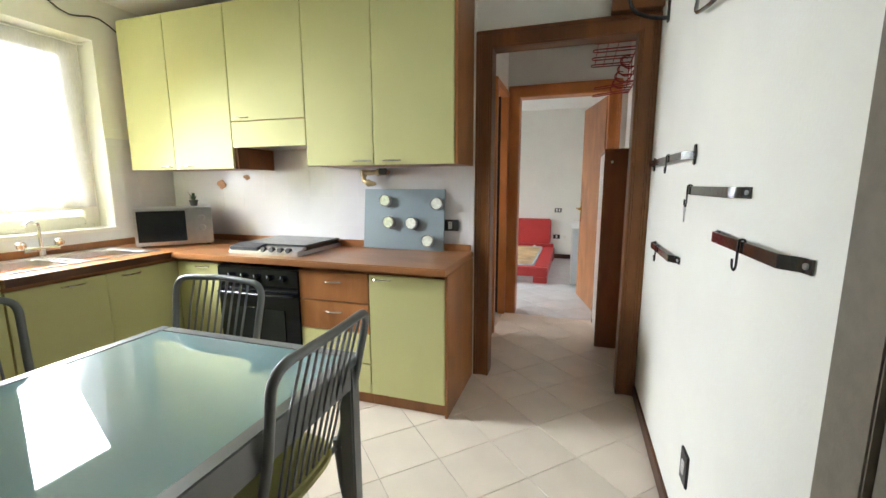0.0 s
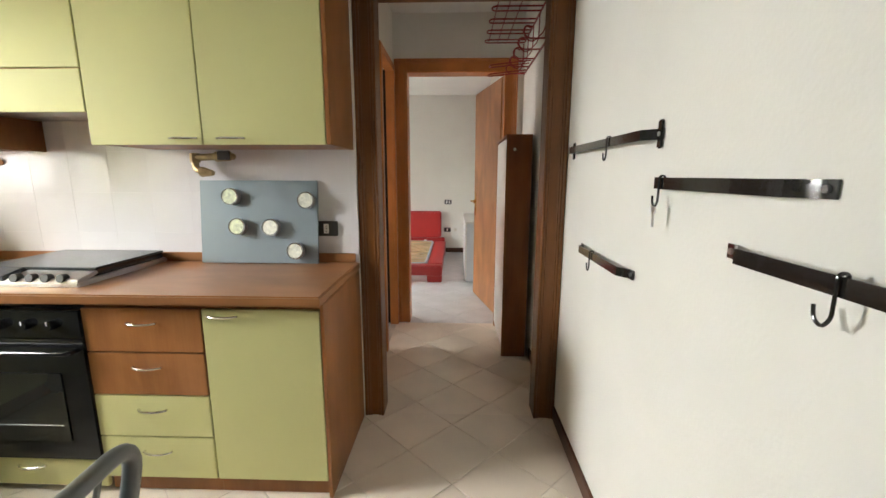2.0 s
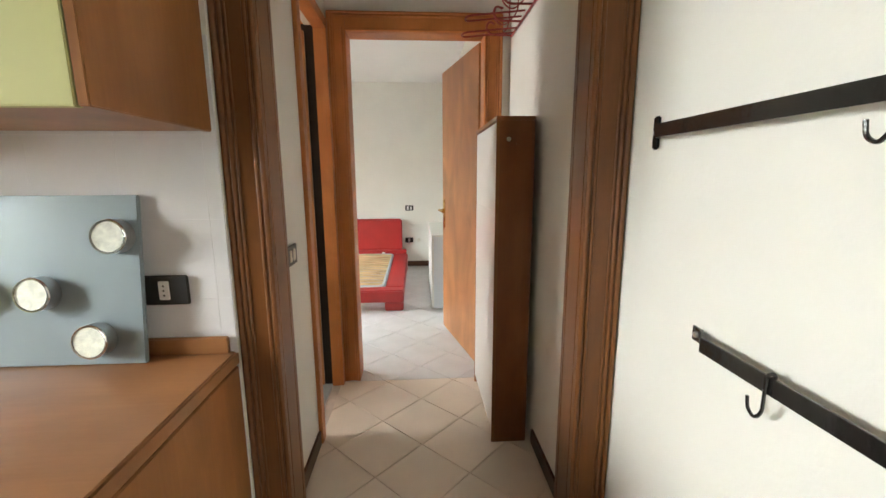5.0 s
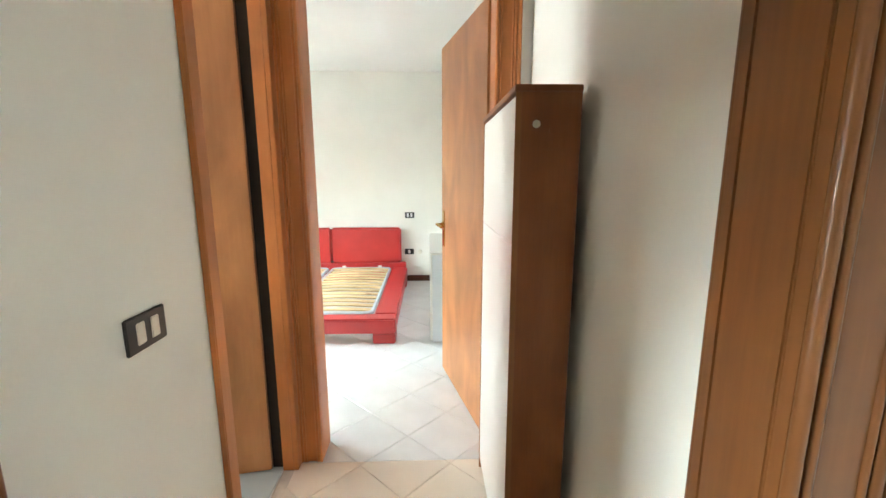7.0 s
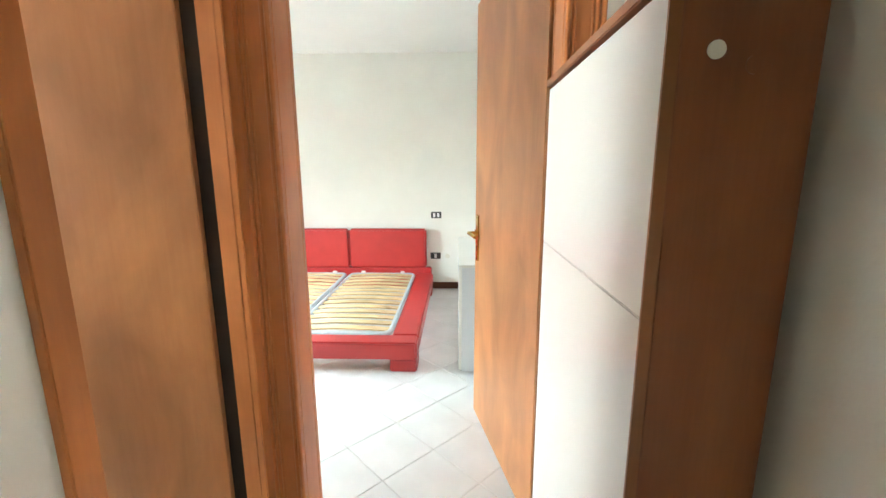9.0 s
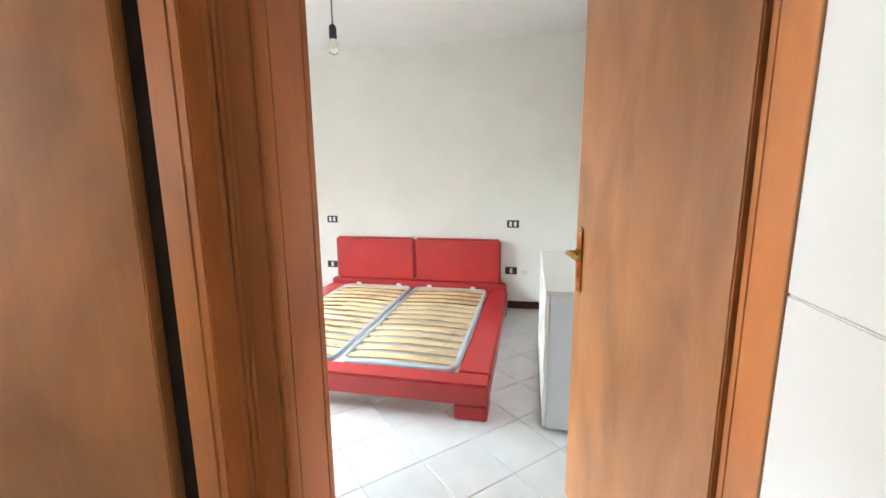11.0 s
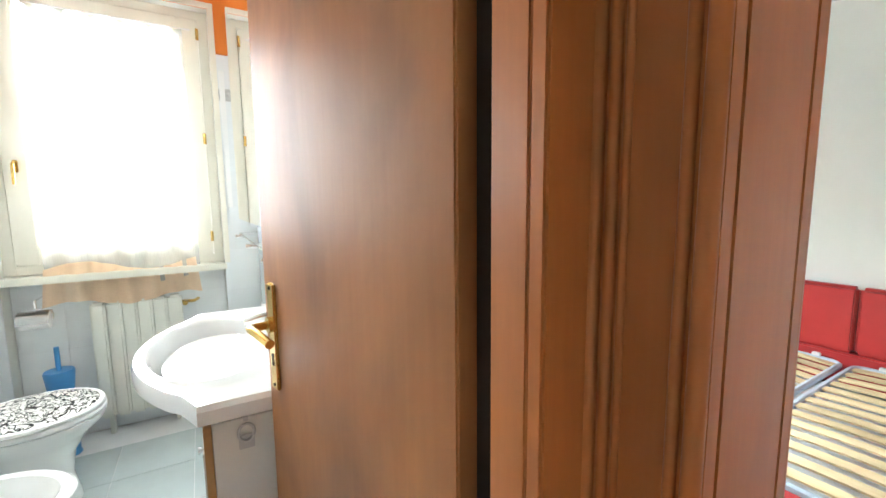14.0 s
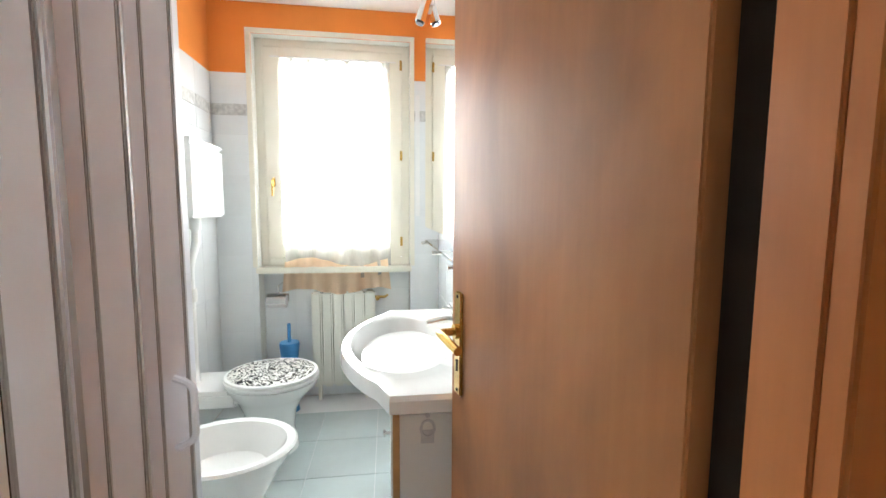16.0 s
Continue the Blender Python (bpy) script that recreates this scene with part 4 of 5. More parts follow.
def window_frame(name, w, x, material, label, panes=1, sash=0.075, frame_w=0.05):
    y0, y1, z0, z1 = w
    t = thing(name, (x, (y0 + y1) / 2, z0), label, "window")
    t["kind"] = "structure"
    part("window_frame", boxes((x - 0.03, x + 0.03, y0, y0 + frame_w, z0, z1), (x - 0.03, x + 0.03, y1 - frame_w, y1, z0, z1), (x - 0.03, x + 0.03, y0 + frame_w, y1 - frame_w, z0, z0 + frame_w), (x - 0.03, x + 0.03, y0 + frame_w, y1 - frame_w, z1 - frame_w, z1), bevel=0.004), material, t)
    wide = (y1 - y0 - 2 * frame_w) / panes
    for k in range(panes):
        a, b, c, d = y0 + frame_w + k * wide + 0.002, y0 + frame_w + (k + 1) * wide - 0.002, z0 + frame_w + 0.002, z1 - frame_w - 0.002
        s = part("sash", boxes((x - 0.015, x + 0.045, a, a + sash, c, d), (x - 0.015, x + 0.045, b - sash, b, c, d), (x - 0.015, x + 0.045, a + sash, b - sash, c, c + sash), (x - 0.015, x + 0.045, a + sash, b - sash, d - sash, d), bevel=0.006), material, t)
        g = part("pane", boxes((x + 0.004, x + 0.010, a + sash - 0.005, b - sash + 0.005, c + sash - 0.005, d - sash + 0.005)), M_GLASS, s)
        g.visible_shadow = False
    return t


w1 = window_frame("window_1", KW, -3.06, M_CREAM, "cream painted kitchen window with bright daylight", 2, 0.06, 0.045)
part("transom", boxes((-3.045, -3.0, KW[0] + 0.05, KW[1] - 0.05, 1.12, 1.205), bevel=0.005), M_CREAM, w1)
part("window_sill", boxes((-3.03, XL + 0.02, KW[0] - 0.02, KW[1] + 0.02, KW[2] - 0.001, KW[2] + 0.022), bevel=0.004), M_WLAM, w1)
curtain("sheer_curtain", -2.975, KW[0] + 0.02, KW[1] - 0.04, KW[2] + 0.17, KW[3] - 0.03, M_SHEER, 9, 0.012, "white sheer curtain over the kitchen window")
part("rod", rods(((-2.975, KW[0], KW[3] - 0.025), (-2.975, KW[1], KW[3] - 0.025)), r=0.006), M_WPLAST, bpy.data.objects["sheer_curtain"])
cable = thing("cable", (XL, 2.3, 2.4), "dark cable sagging along the wall above the window", "cable")
part("wire", tube([(XL + 0.006, 2.05 + 0.06 * k, 2.47 - 0.10 * (k / 10) ** 0.7 + 0.03 * math.sin(k)) for k in range(11)], 0.005, 6), M_BPLAST, cable)
part("junction_box", boxes((XL + 0.001, XL + 0.03, 1.96, 2.05, 2.44, 2.50), bevel=0.005), M_BPLAST, cable)

# table
tbl = thing("dining_table", (-0.825, 0.86, 0), "grey metal dining table with a green glass top", "table")
X0, X1, Y0, Y1 = -1.216, -0.350, 0.20, 1.500
part("tabletop", boxes((X0 + 0.042, X1 - 0.042, Y0 + 0.042, Y1 - 0.042, 0.742, 0.750)), mat("tabletop_glass", (0.31, 0.46, 0.46), 0.03, vary=0.01, coat=0.6, spec=0.6), tbl, "green glass tabletop")
part("frame", boxes((X0, X0 + 0.042, Y0, Y1, 0.725, 0.752), (X1 - 0.042, X1, Y0, Y1, 0.725, 0.752), (X0 + 0.042, X1 - 0.042, Y0, Y0 + 0.042, 0.725, 0.752), (X0 + 0.042, X1 - 0.042, Y1 - 0.042, Y1, 0.725, 0.752), bevel=0.003), M_GREY, tbl)
part("apron", boxes((X0 + 0.012, X0 + 0.042, Y0 + 0.042, Y1 - 0.042, 0.65, 0.724), (X1 - 0.042, X1 - 0.012, Y0 + 0.042, Y1 - 0.042, 0.65, 0.724), (X0 + 0.042, X1 - 0.042, Y0 + 0.012, Y0 + 0.042, 0.65, 0.724), (X0 + 0.042, X1 - 0.042, Y1 - 0.042, Y1 - 0.012, 0.65, 0.724)), M_GREY, tbl)
for x in (X0 + 0.008, X1 - 0.058):
    for y in (Y0 + 0.008, Y1 - 0.058):
        part("leg", boxes((x, x + 0.05, y, y + 0.05, 0, 0.725), bevel=0.006), M_GREY, tbl)

# chairs: built at the origin, facing +y, the back at -y
chair = thing("dining_chair", (0, 0, 0), "grey metal dining chair with rod back and olive seat", "chair", "chairs round the table")
seat = [(0.19 * math.copysign(abs(math.cos(a)) ** 0.6, math.cos(a)), 0.20 + 0.19 * math.copysign(abs(math.sin(a)) ** 0.6, math.sin(a))) for a in [2 * math.pi * k / 32 for k in range(32)]]
part("seat", extrude(seat, 0.435, 0.475, 0.012), M_SEAT, chair, "olive padded seat")
arch = rounded([(-0.195, 0.04, 0.44), (-0.205, -0.02, 0.66), (-0.225, -0.065, 0.905), (0.0, -0.088, 0.915), (0.225, -0.065, 0.905), (0.205, -0.02, 0.66), (0.195, 0.04, 0.44)], 0.065, 8)
part("backrest", tube(arch, 0.0125, 10), M_GREY, chair)
for k in range(9):
    x = -0.14 + 0.035 * k
    part("back_rod", tube([(x * 0.9, 0.03, 0.475), (x * 0.95, -0.01, 0.64), (x, -0.05, 0.80), (x, -0.08, 0.910 - abs(x) * 0.02)], 0.0042, 6), M_GREY, chair)
for sx in (-1, 1):
    part("leg", tube(rounded([(sx * 0.195, 0.05, 0.46), (sx * 0.20, 0.03, 0.25), (sx * 0.215, -0.05, 0.0)], 0.06), 0.0125, 10), M_GREY, chair)
    part("leg", tube(rounded([(sx * 0.18, 0.34, 0.45), (sx * 0.195, 0.38, 0.25), (sx * 0.20, 0.40, 0.0)], 0.06), 0.0125, 10), M_GREY, chair)
part("stretcher", rods(((-0.19, 0.05, 0.43), (0.19, 0.05, 0.43)), r=0.009), M_GREY, chair)
part("stretcher", rods(((-0.18, 0.34, 0.43), (0.18, 0.34, 0.43)), r=0.009), M_GREY, chair)
copy_thing(chair, pose(-1.085, 1.585, 0, 0, 0, 180))
copy_thing(chair, pose(-1.49, 1.02, 0, 0, 0, -90))
chair.matrix_basis = pose(-0.376, 1.263, 0, 0, 0, 92)

# ---- corridor ----
sc = thing("shoe_cabinet", (0.58, 4.04, 0), "tall slim dark cherry shoe cabinet with white flap doors", "cabinet")
SX0, SX1, SY0, SY1, SZ = 0.489, 0.656, 3.734, 4.345, 1.552
part("side_panel", boxes((SX0 + 0.012, SX1, SY0, SY0 + 0.018, 0, SZ - 0.018), bevel=0.001), M_SHOE, sc)
part("side_panel", boxes((SX0 + 0.012, SX1, SY1 - 0.018, SY1, 0, SZ - 0.018), bevel=0.001), M_SHOE, sc)
part("top", boxes((SX0 - 0.006, SX1, SY0 - 0.004, SY1 + 0.004, SZ - 0.018, SZ), bevel=0.002), M_SHOE, sc)
part("back", boxes((SX1 - 0.008, SX1 - 0.001, SY0 + 0.018, SY1 - 0.018, 0.02, SZ - 0.02)), M_SHOE, sc)
part("plinth", boxes((SX0 + 0.03, SX0 + 0.045, SY0 + 0.018, SY1 - 0.018, 0, 0.05)), M_SHOE, sc)
for z0, z1 in ((0.05, 1.1395), (1.1405, SZ - 0.024)):
    part("flap_door", boxes((SX0, SX0 + 0.018, SY0 + 0.004, SY1 - 0.004, z0, z1), bevel=0.002), M_WLAM, sc, "white flap door")
for y in (SY0 + 0.001, SY1 - 0.005):
    part("edge_strip", boxes((SX0 - 0.003, SX0 + 0.012, y, y + 0.004, 0, SZ - 0.018)), M_MWOOD, sc)
for x, z in ((0.540, 1.456), (0.583, 1.440)):
    part("screw_cap", rod(bmesh.new(), (x, SY0 + 0.001, z), (x, SY0 - 0.0025, z), 0.010, 16), M_CREAM if x < 0.56 else M_SHOE, sc)

cr = thing("coat_rack", (XR, 3.9, 2.1), "red wire coat rack with looped hooks on the wall", "coat rack")
part("wall_rail", rods(((XR - 0.012, 3.42, 2.065), (XR - 0.012, 4.36, 2.065)), ((XR - 0.012, 3.42, 2.30), (XR - 0.012, 4.36, 2.30)), r=0.006), M_RACK, cr)
for k in range(5):
    y = 3.46 + 0.21 * k
    z = 2.30
    part("shelf_loop", tube(rounded([(XR - 0.012, y, z), (0.37, y, z), (0.37, y + 0.075, z), (XR - 0.012, y + 0.075, z)], 0.036, 6), 0.005, 7), M_RACK, cr)
    part("hook", tube(rounded([(XR - 0.012, y + 0.11, 2.30), (XR - 0.015, y + 0.11, 2.13), (0.60, y + 0.11, 2.06), (0.545, y + 0.11, 2.10), (0.56, y + 0.11, 2.16), (0.60, y + 0.11, 2.15)], 0.04, 6), 0.0036, 7), M_RACK, cr)
    part("hook", tube(rounded([(XR - 0.012, y + 0.04, 2.065), (0.56, y + 0.04, 2.065), (0.53, y + 0.04, 2.10), (0.55, y + 0.04, 2.135), (0.58, y + 0.04, 2.12)], 0.03, 6), 0.005, 7), M_RACK, cr)
for y, z in ((4.06, 2.06), (4.22, 2.035)):
    part("lower_loop", tube(rounded([(XR - 0.012, y, z + 0.03), (0.39, y, z), (0.39, y + 0.075, z), (XR - 0.012, y + 0.075, z + 0.03)], 0.036, 6), 0.0045, 7), M_RACK, cr)
for x in (0.40, 0.47, 0.54):
    part("shelf_wire", rods(((x, 3.45, 2.306), (x, 4.36, 2.306)), r=0.0035, seg=7), M_RACK, cr)

# ---- bedroom ----
bed = thing("bed", (-0.95, 6.7, 0), "low double bed frame covered in red leather with bare slatted base", "bed")
BX0, BX1, BY0, BY1, BZ = -1.87, -0.010, 5.767, 7.66, 0.208
RW, FW = 0.185, 0.145
part("side_rail", boxes((BX0, BX0 + RW, BY0 + FW, BY1, 0.085, BZ), bevel=0.012), M_REDF, bed)
part("side_rail", boxes((BX1 - RW, BX1, BY0 + FW, BY1, 0.085, BZ), bevel=0.012), M_REDF, bed)
part("foot_rail", boxes((BX0, BX1, BY0, BY0 + FW - 0.002, 0.085, BZ), bevel=0.012), M_REDF, bed)
for x in (BX0 + 0.003, BX1 - 0.183):
    for y in (BY0 + 0.003, BY1 - 0.2):
        part("leg", boxes((x, x + 0.18, y, y + 0.18, 0, 0.087), bevel=0.008), M_REDF, bed)
part("head_rail", boxes((BX0 + 0.02, BX1 - 0.02, BY1 + 0.001, YE - 0.02, 0.05, 0.262), bevel=0.01), M_REDF, bed)
for a, b in ((-1.795, -0.947), (-0.943, -0.085)):
    bm = boxes((a, b, 7.675, 7.755, 0.262, 0.70), bevel=0.02)
    o = part("headboard_cushion", bm, M_RED, bed, "padded red leather cushion")
    part("seam", tube(rounded([(a + 0.012, 7.674, 0.275), (a + 0.012, 7.674, 0.688), (b - 0.012, 7.674, 0.688), (b - 0.012, 7.674, 0.275)], 0.02), 0.003, 6), M_REDF, o)
for k, (a, b) in enumerate(((-1.685, -0.955), (-0.935, -0.198))):
    base = thing("slatted_base", ((a + b) / 2, 6.8, BZ - 0.03), "slatted bed base of bent birch slats in a grey frame", "bed base", "slatted bases")
    y0, y1 = BY0 + FW + 0.005, 7.64
    fr = rounded([(a + 0.02, y0 + 0.4, BZ - 0.008), (a + 0.02, y0 + 0.02, BZ - 0.008), (b - 0.02, y0 + 0.02, BZ - 0.008), (b - 0.02, y1 - 0.02, BZ - 0.008), (a + 0.02, y1 - 0.02, BZ - 0.008), (a + 0.02, y0 + 0.4, BZ - 0.008)], 0.07, 6)
    part("frame", tube(fr, 0.019, 8), M_SLATF, base)
    for s in range(14):
        y = y0 + 0.09 + (y1 - y0 - 0.19) * s / 13
        bm = bmesh.new()
        rings = []
        for q in range(9):
            t = q / 8
            x, z = a + 0.03 + (b - a - 0.06) * t, BZ - 0.006 + 0.014 * math.sin(math.pi * t)
            rings.append([bm.verts.new(p) for p in ((x, y - 0.032, z), (x, y + 0.032, z), (x, y + 0.032, z + 0.009), (x, y - 0.032, z + 0.009))])
        for r0, r1 in zip(rings, rings[1:]):
            for q in range(4):
                bm.faces.new((r0[q], r0[(q + 1) % 4], r1[(q + 1) % 4], r1[q]))
        bm.faces.new(rings[0]), bm.faces.new(rings[-1])
        part("slat", bm, M_SLAT, base, smooth=30)
    for x in (a + 0.15, b - 0.15):
        part("clip", boxes((x - 0.022, x + 0.022, y1 - 0.03, y1 - 0.002, BZ + 0.006, BZ + 0.03), bevel=0.004), M_WPLAST, base)

dr = thing("chest_of_drawers", (0.48, 6.28, 0), "low white chest of drawers with pale grey sides against the wall", "dresser")
part("body", boxes((0.288, XRB - 0.014, 5.751, 6.866, 0.02, 0.725), bevel=0.002), M_GLAM, dr)
part("top", boxes((0.266, XRB - 0.014, 5.747, 6.870, 0.7255, 0.744), bevel=0.002), M_WLAM, dr)
for z0, z1 in ((0.03, 0.26), (0.263, 0.49), (0.493, 0.72)):
    for y0, y1 in ((5.752, 6.307), (6.310, 6.865)):
        o = part("drawer", boxes((0.268, 0.2865, y0, y1, z0, z1), bevel=0.002), M_WLAM, dr)
        # flat grey strip on the drawer, painting in the shade of a slit
        part("grip", boxes((0.2662, 0.2679, y0 + 0.004, y0 + 0.012, z0 + 0.06, z1 - 0.05)), M_SLATF, o, "slim grey strip painted as the shade of a recess")

lamp = thing("pendant_bulb", (-0.905, 6.02, 2.03), "bare clear light bulb hanging on a cable", "lamp")
part("cable", rods(((-0.905, 6.02, 2.11), (-0.905, 6.02, ZC)), r=0.004), M_BPLAST, lamp)
part("socket", lathe([(0.012, 0.05), (0.02, 0.04), (0.021, -0.02), (0.016, -0.022)], (-0.905, 6.02, 2.07), 16), M_BPLAST, lamp)
part("bulb", lathe([(0.013, 0.055), (0.016, 0.04), (0.029, 0.01), (0.03, -0.005), (0.022, -0.026), (0.006, -0.034)], (-0.905, 6.02, 1.998), 20), M_BULB, lamp).visible_shadow = False
part("ceiling_cap", lathe([(0.045, 0), (0.04, -0.02), (0.01, -0.03)], (-0.905, 6.02, ZC - 0.001), 20), M_WPLAST, lamp)
w3 = window_frame("window_3", BW, -3.06, M_CREAM, "cream painted bedroom window with bright daylight", 2)

# ---- bathroom ----
YT = 2.11   # tiles up to here, orange paint above
for k_, dims in enumerate(((XL + 0.003, XC2 - 0.003, YK2, YK2 + 0.004, YT + 0.013, ZC), (XL + 0.003, XC2 - 0.003, YB - 0.004, YB, YT + 0.013, ZC), (XL, XL + 0.004, YK2 + 0.004, TW[0], YT + 0.013, ZC), (XL, XL + 0.004, TW[1], YB - 0.004, YT + 0.013, ZC), (XL, XL + 0.004, TW[0], TW[1], TW[3], ZC))):
    built("wall_bath_paint_%d" % (k_ + 1), boxes(dims), M_ORANGE, "bright orange paint above the bathroom tiles", "wall")
w2 = window_frame("window_2", (TW[0] + 0.0, TW[1], TW[2] + 0.02, TW[3]), -2.975, M_CREAM, "cream painted bathroom window with brass handle", 1, 0.095, 0.05)
part("window_sill", boxes((-2.99, XL + 0.025, TW[0] - 0.01, TW[1] + 0.01, TW[2] - 0.02, TW[2] + 0.018), bevel=0.004), M_CREAM, w2)
part("trim", boxes((XL + 0.0045, XL + 0.014, TW[0] - 0.03, TW[0], TW[2] + 0.02, TW[3] + 0.03), (XL + 0.0045, XL + 0.014, TW[1], TW[1] + 0.03, TW[2] + 0.02, TW[3] + 0.03), (XL + 0.0045, XL + 0.014, TW[0], TW[1], TW[3], TW[3] + 0.03), bevel=0.002), M_CREAM, w2)
bm = boxes((-2.933, -2.922, 3.346, 3.366, 1.435, 1.495), bevel=0.003)
tube(rounded([(-2.925, 3.356, 1.48), (-2.89, 3.356, 1.48), (-2.885, 3.356, 1.375)], 0.02), 0.007, 8, bm)
part("window_handle", bm, M_BRASS, w2, "brass window handle")
for z in (1.05, 1.62, 2.2):
    part("hinge", rods(((-2.925, TW[1] - 0.055, z), (-2.925, TW[1] - 0.055, z + 0.06)), r=0.008), M_BRASS, w2)
bc = curtain("bath_curtain", -2.90, 3.42, 4.10, 0.86, 2.235, M_BCURT, 6, 0.014, "white sheer curtain with orange hem on the bathroom window", 0.02)
part("rod", rods(((-2.905, 3.36, 2.24), (-2.905, 4.14, 2.24)), r=0.005), M_WPLAST, bc)
bm = bmesh.new()
n = 48
lo = [bm.verts.new((-2.878 + 0.016 * math.sin(40 * k / n), 3.40 + 0.70 * k / n, 0.755 + 0.02 * math.sin(9 * k / n))) for k in range(n + 1)]
hi = [bm.verts.new((-2.880 + 0.012 * math.sin(40 * k / n), 3.42 + 0.66 * k / n, 0.95 + 0.03 * math.sin(7 * k / n))) for k in range(n + 1)]
for k in range(n):
    bm.faces.new((lo[k], lo[k + 1], hi[k + 1], hi[k]))
part("hem", bm, M_ORHEM, bc, "orange printed hem", smooth=180)

rad = thing("radiator", (-2.93, 3.79, 0), "cream column radiator in the niche under the window", "radiator")
for k in range(6):
    y = 3.578 + 0.0695 * k
    part("column", boxes((-2.955, -2.880, y, y + 0.067, 0.10, 0.75), bevel=0.012), M_RAD, rad)
for y in (3.61, 3.92):
    part("foot", boxes((-2.95, -2.90, y, y + 0.02, 0, 0.1)), M_RAD, rad)
bm = tube(rounded([(-2.94, 3.995, 0.70), (-2.92, 4.055, 0.70), (-2.985, 4.075, 0.70)], 0.02), 0.009, 8)
rod(bm, (-2.93, 4.01, 0.70), (-2.88, 4.01, 0.70), 0.014, 10)
part("valve", bm, M_BRASS, rad)

rh = thing("toilet_roll_holder", (-2.86, 3.380, 0.72), "chrome toilet roll holder with a paper roll", "holder")
part("paper_roll", rod(bmesh.new(), (-2.84, 3.325, 0.705), (-2.84, 3.435, 0.705), 0.042, 24), M_PAPER, rh)
part("bracket", tube(rounded([(-2.985, 3.380, 0.80), (-2.86, 3.380, 0.80), (-2.86, 3.380, 0.755), (-2.84, 3.445, 0.75), (-2.84, 3.445, 0.705)], 0.015), 0.005, 8), M_CHROME, rh)
bm = bmesh.new()
arc = [(-2.84 + 0.05 * math.cos(radians(a)), 0.705 + 0.05 * math.sin(radians(a))) for a in range(-10, 171, 15)]
shell = [[bm.verts.new((x, y, z)) for x, z in arc] for y in (3.320, 3.440)]
for k in range(len(arc) - 1):
    bm.faces.new((shell[0][k], shell[0][k + 1], shell[1][k + 1], shell[1][k]))
bmesh.ops.solidify(bm, geom=bm.faces[:], thickness=0.002)
part("cover", bm, M_CHROME, rh)

# toilet, its back to the left wall
TXc, TYc = -2.36, 3.435
wc = thing("toilet", (TXc, TYc, 0), "white ceramic toilet with black and white patterned lid", "toilet")
part("pedestal", lathe([(0.125, 0), (0.12, 0.03), (0.10, 0.12), (0.105, 0.22), (0.14, 0.30), (0.185, 0.36), (0.19, 0.385), (0.175, 0.39)], (TXc, TYc, 0), 36, 1.08, 1.26, lambda h: (0, 0.03 * (h / 0.39))), M_CERAM, wc)
part("back_block", boxes((TXc - 0.15, TXc + 0.15, YK2 + 0.014, TYc - 0.1, 0.30, 0.388), bevel=0.02), M_CERAM, wc)
part("seat_ring", lathe([(0.195, 0), (0.20, 0.008), (0.198, 0.018), (0.19, 0.022)], (TXc, TYc + 0.03, 0.391), 36, 1.06, 1.20), M_WPLAST, wc)
lid_m = bpy.data.materials.new("patterned_lid")
lid_m.use_nodes = True
n_, l_ = lid_m.node_tree.nodes, lid_m.node_tree.links
co_, no_, rp_ = n_.new("ShaderNodeTexCoord"), n_.new("ShaderNodeTexNoise"), n_.new("ShaderNodeValToRGB")
no_.inputs["Scale"].default_value, no_.inputs["Detail"].default_value, no_.inputs["Distortion"].default_value = 16, 1.0, 3.0
rp_.color_ramp.interpolation = "CONSTANT"
rp_.color_ramp.elements[0].color, rp_.color_ramp.elements[1].color = (0.75, 0.74, 0.69, 1), (0.015, 0.015, 0.015, 1)
rp_.color_ramp.elements[1].position = 0.47
e_ = rp_.color_ramp.elements.new(0.58)
e_.color = (0.75, 0.74, 0.69, 1)
l_.new(co_.outputs["Object"], no_.inputs["Vector"]), l_.new(no_.outputs["Fac"], rp_.inputs[0]), l_.new(rp_.outputs[0], n_["Principled BSDF"].inputs["Base Color"])
n_["Principled BSDF"].inputs["Roughness"].default_value = 0.25
part("lid", lathe([(0.192, 0), (0.197, 0.006), (0.194, 0.014), (0.15, 0.022), (0.05, 0.026)], (TXc, TYc + 0.03, 0.414), 36, 1.06, 1.20), M_WPLAST, wc)
part("lid_print", lathe([(0.182, 0.0), (0.148, 0.0068), (0.05, 0.0108)], (TXc, TYc + 0.03, 0.4305), 36, 1.06, 1.20), lid_m, wc, "black scroll pattern print")
part("flush_pipe", tube(rounded([(-2.47, YK2 + 0.06, 1.21), (-2.47, YK2 + 0.06, 1.10), (-2.43, YK2 + 0.04, 1.0), (-2.43, YK2 + 0.04, 0.42), (-2.36, YK2 + 0.08, 0.37)], 0.06), 0.020, 10), M_WPLAST, wc)
part("pipe_joint", lathe([(0.027, 0), (0.03, 0.02), (0.03, 0.05), (0.027, 0.07)], (-2.43, YK2 + 0.04, 0.80), 14), M_WLAM, wc)
cis = thing("cistern", (-2.54, YK2 + 0.05, 1.2), "white plastic wall-hung toilet cistern", "cistern")
CA, CB, CF = -2.755, -2.325, YK2 + 0.12
bm = extrude([(CA, YK2 + 0.0125), (CB, YK2 + 0.0125), (CB, CF - 0.004), (CB - 0.006, CF), (CA + 0.05, CF), (CA, CF - 0.03)], 1.245, 1.62, 0.012)
part("tank", bm, M_WPLAST, cis)
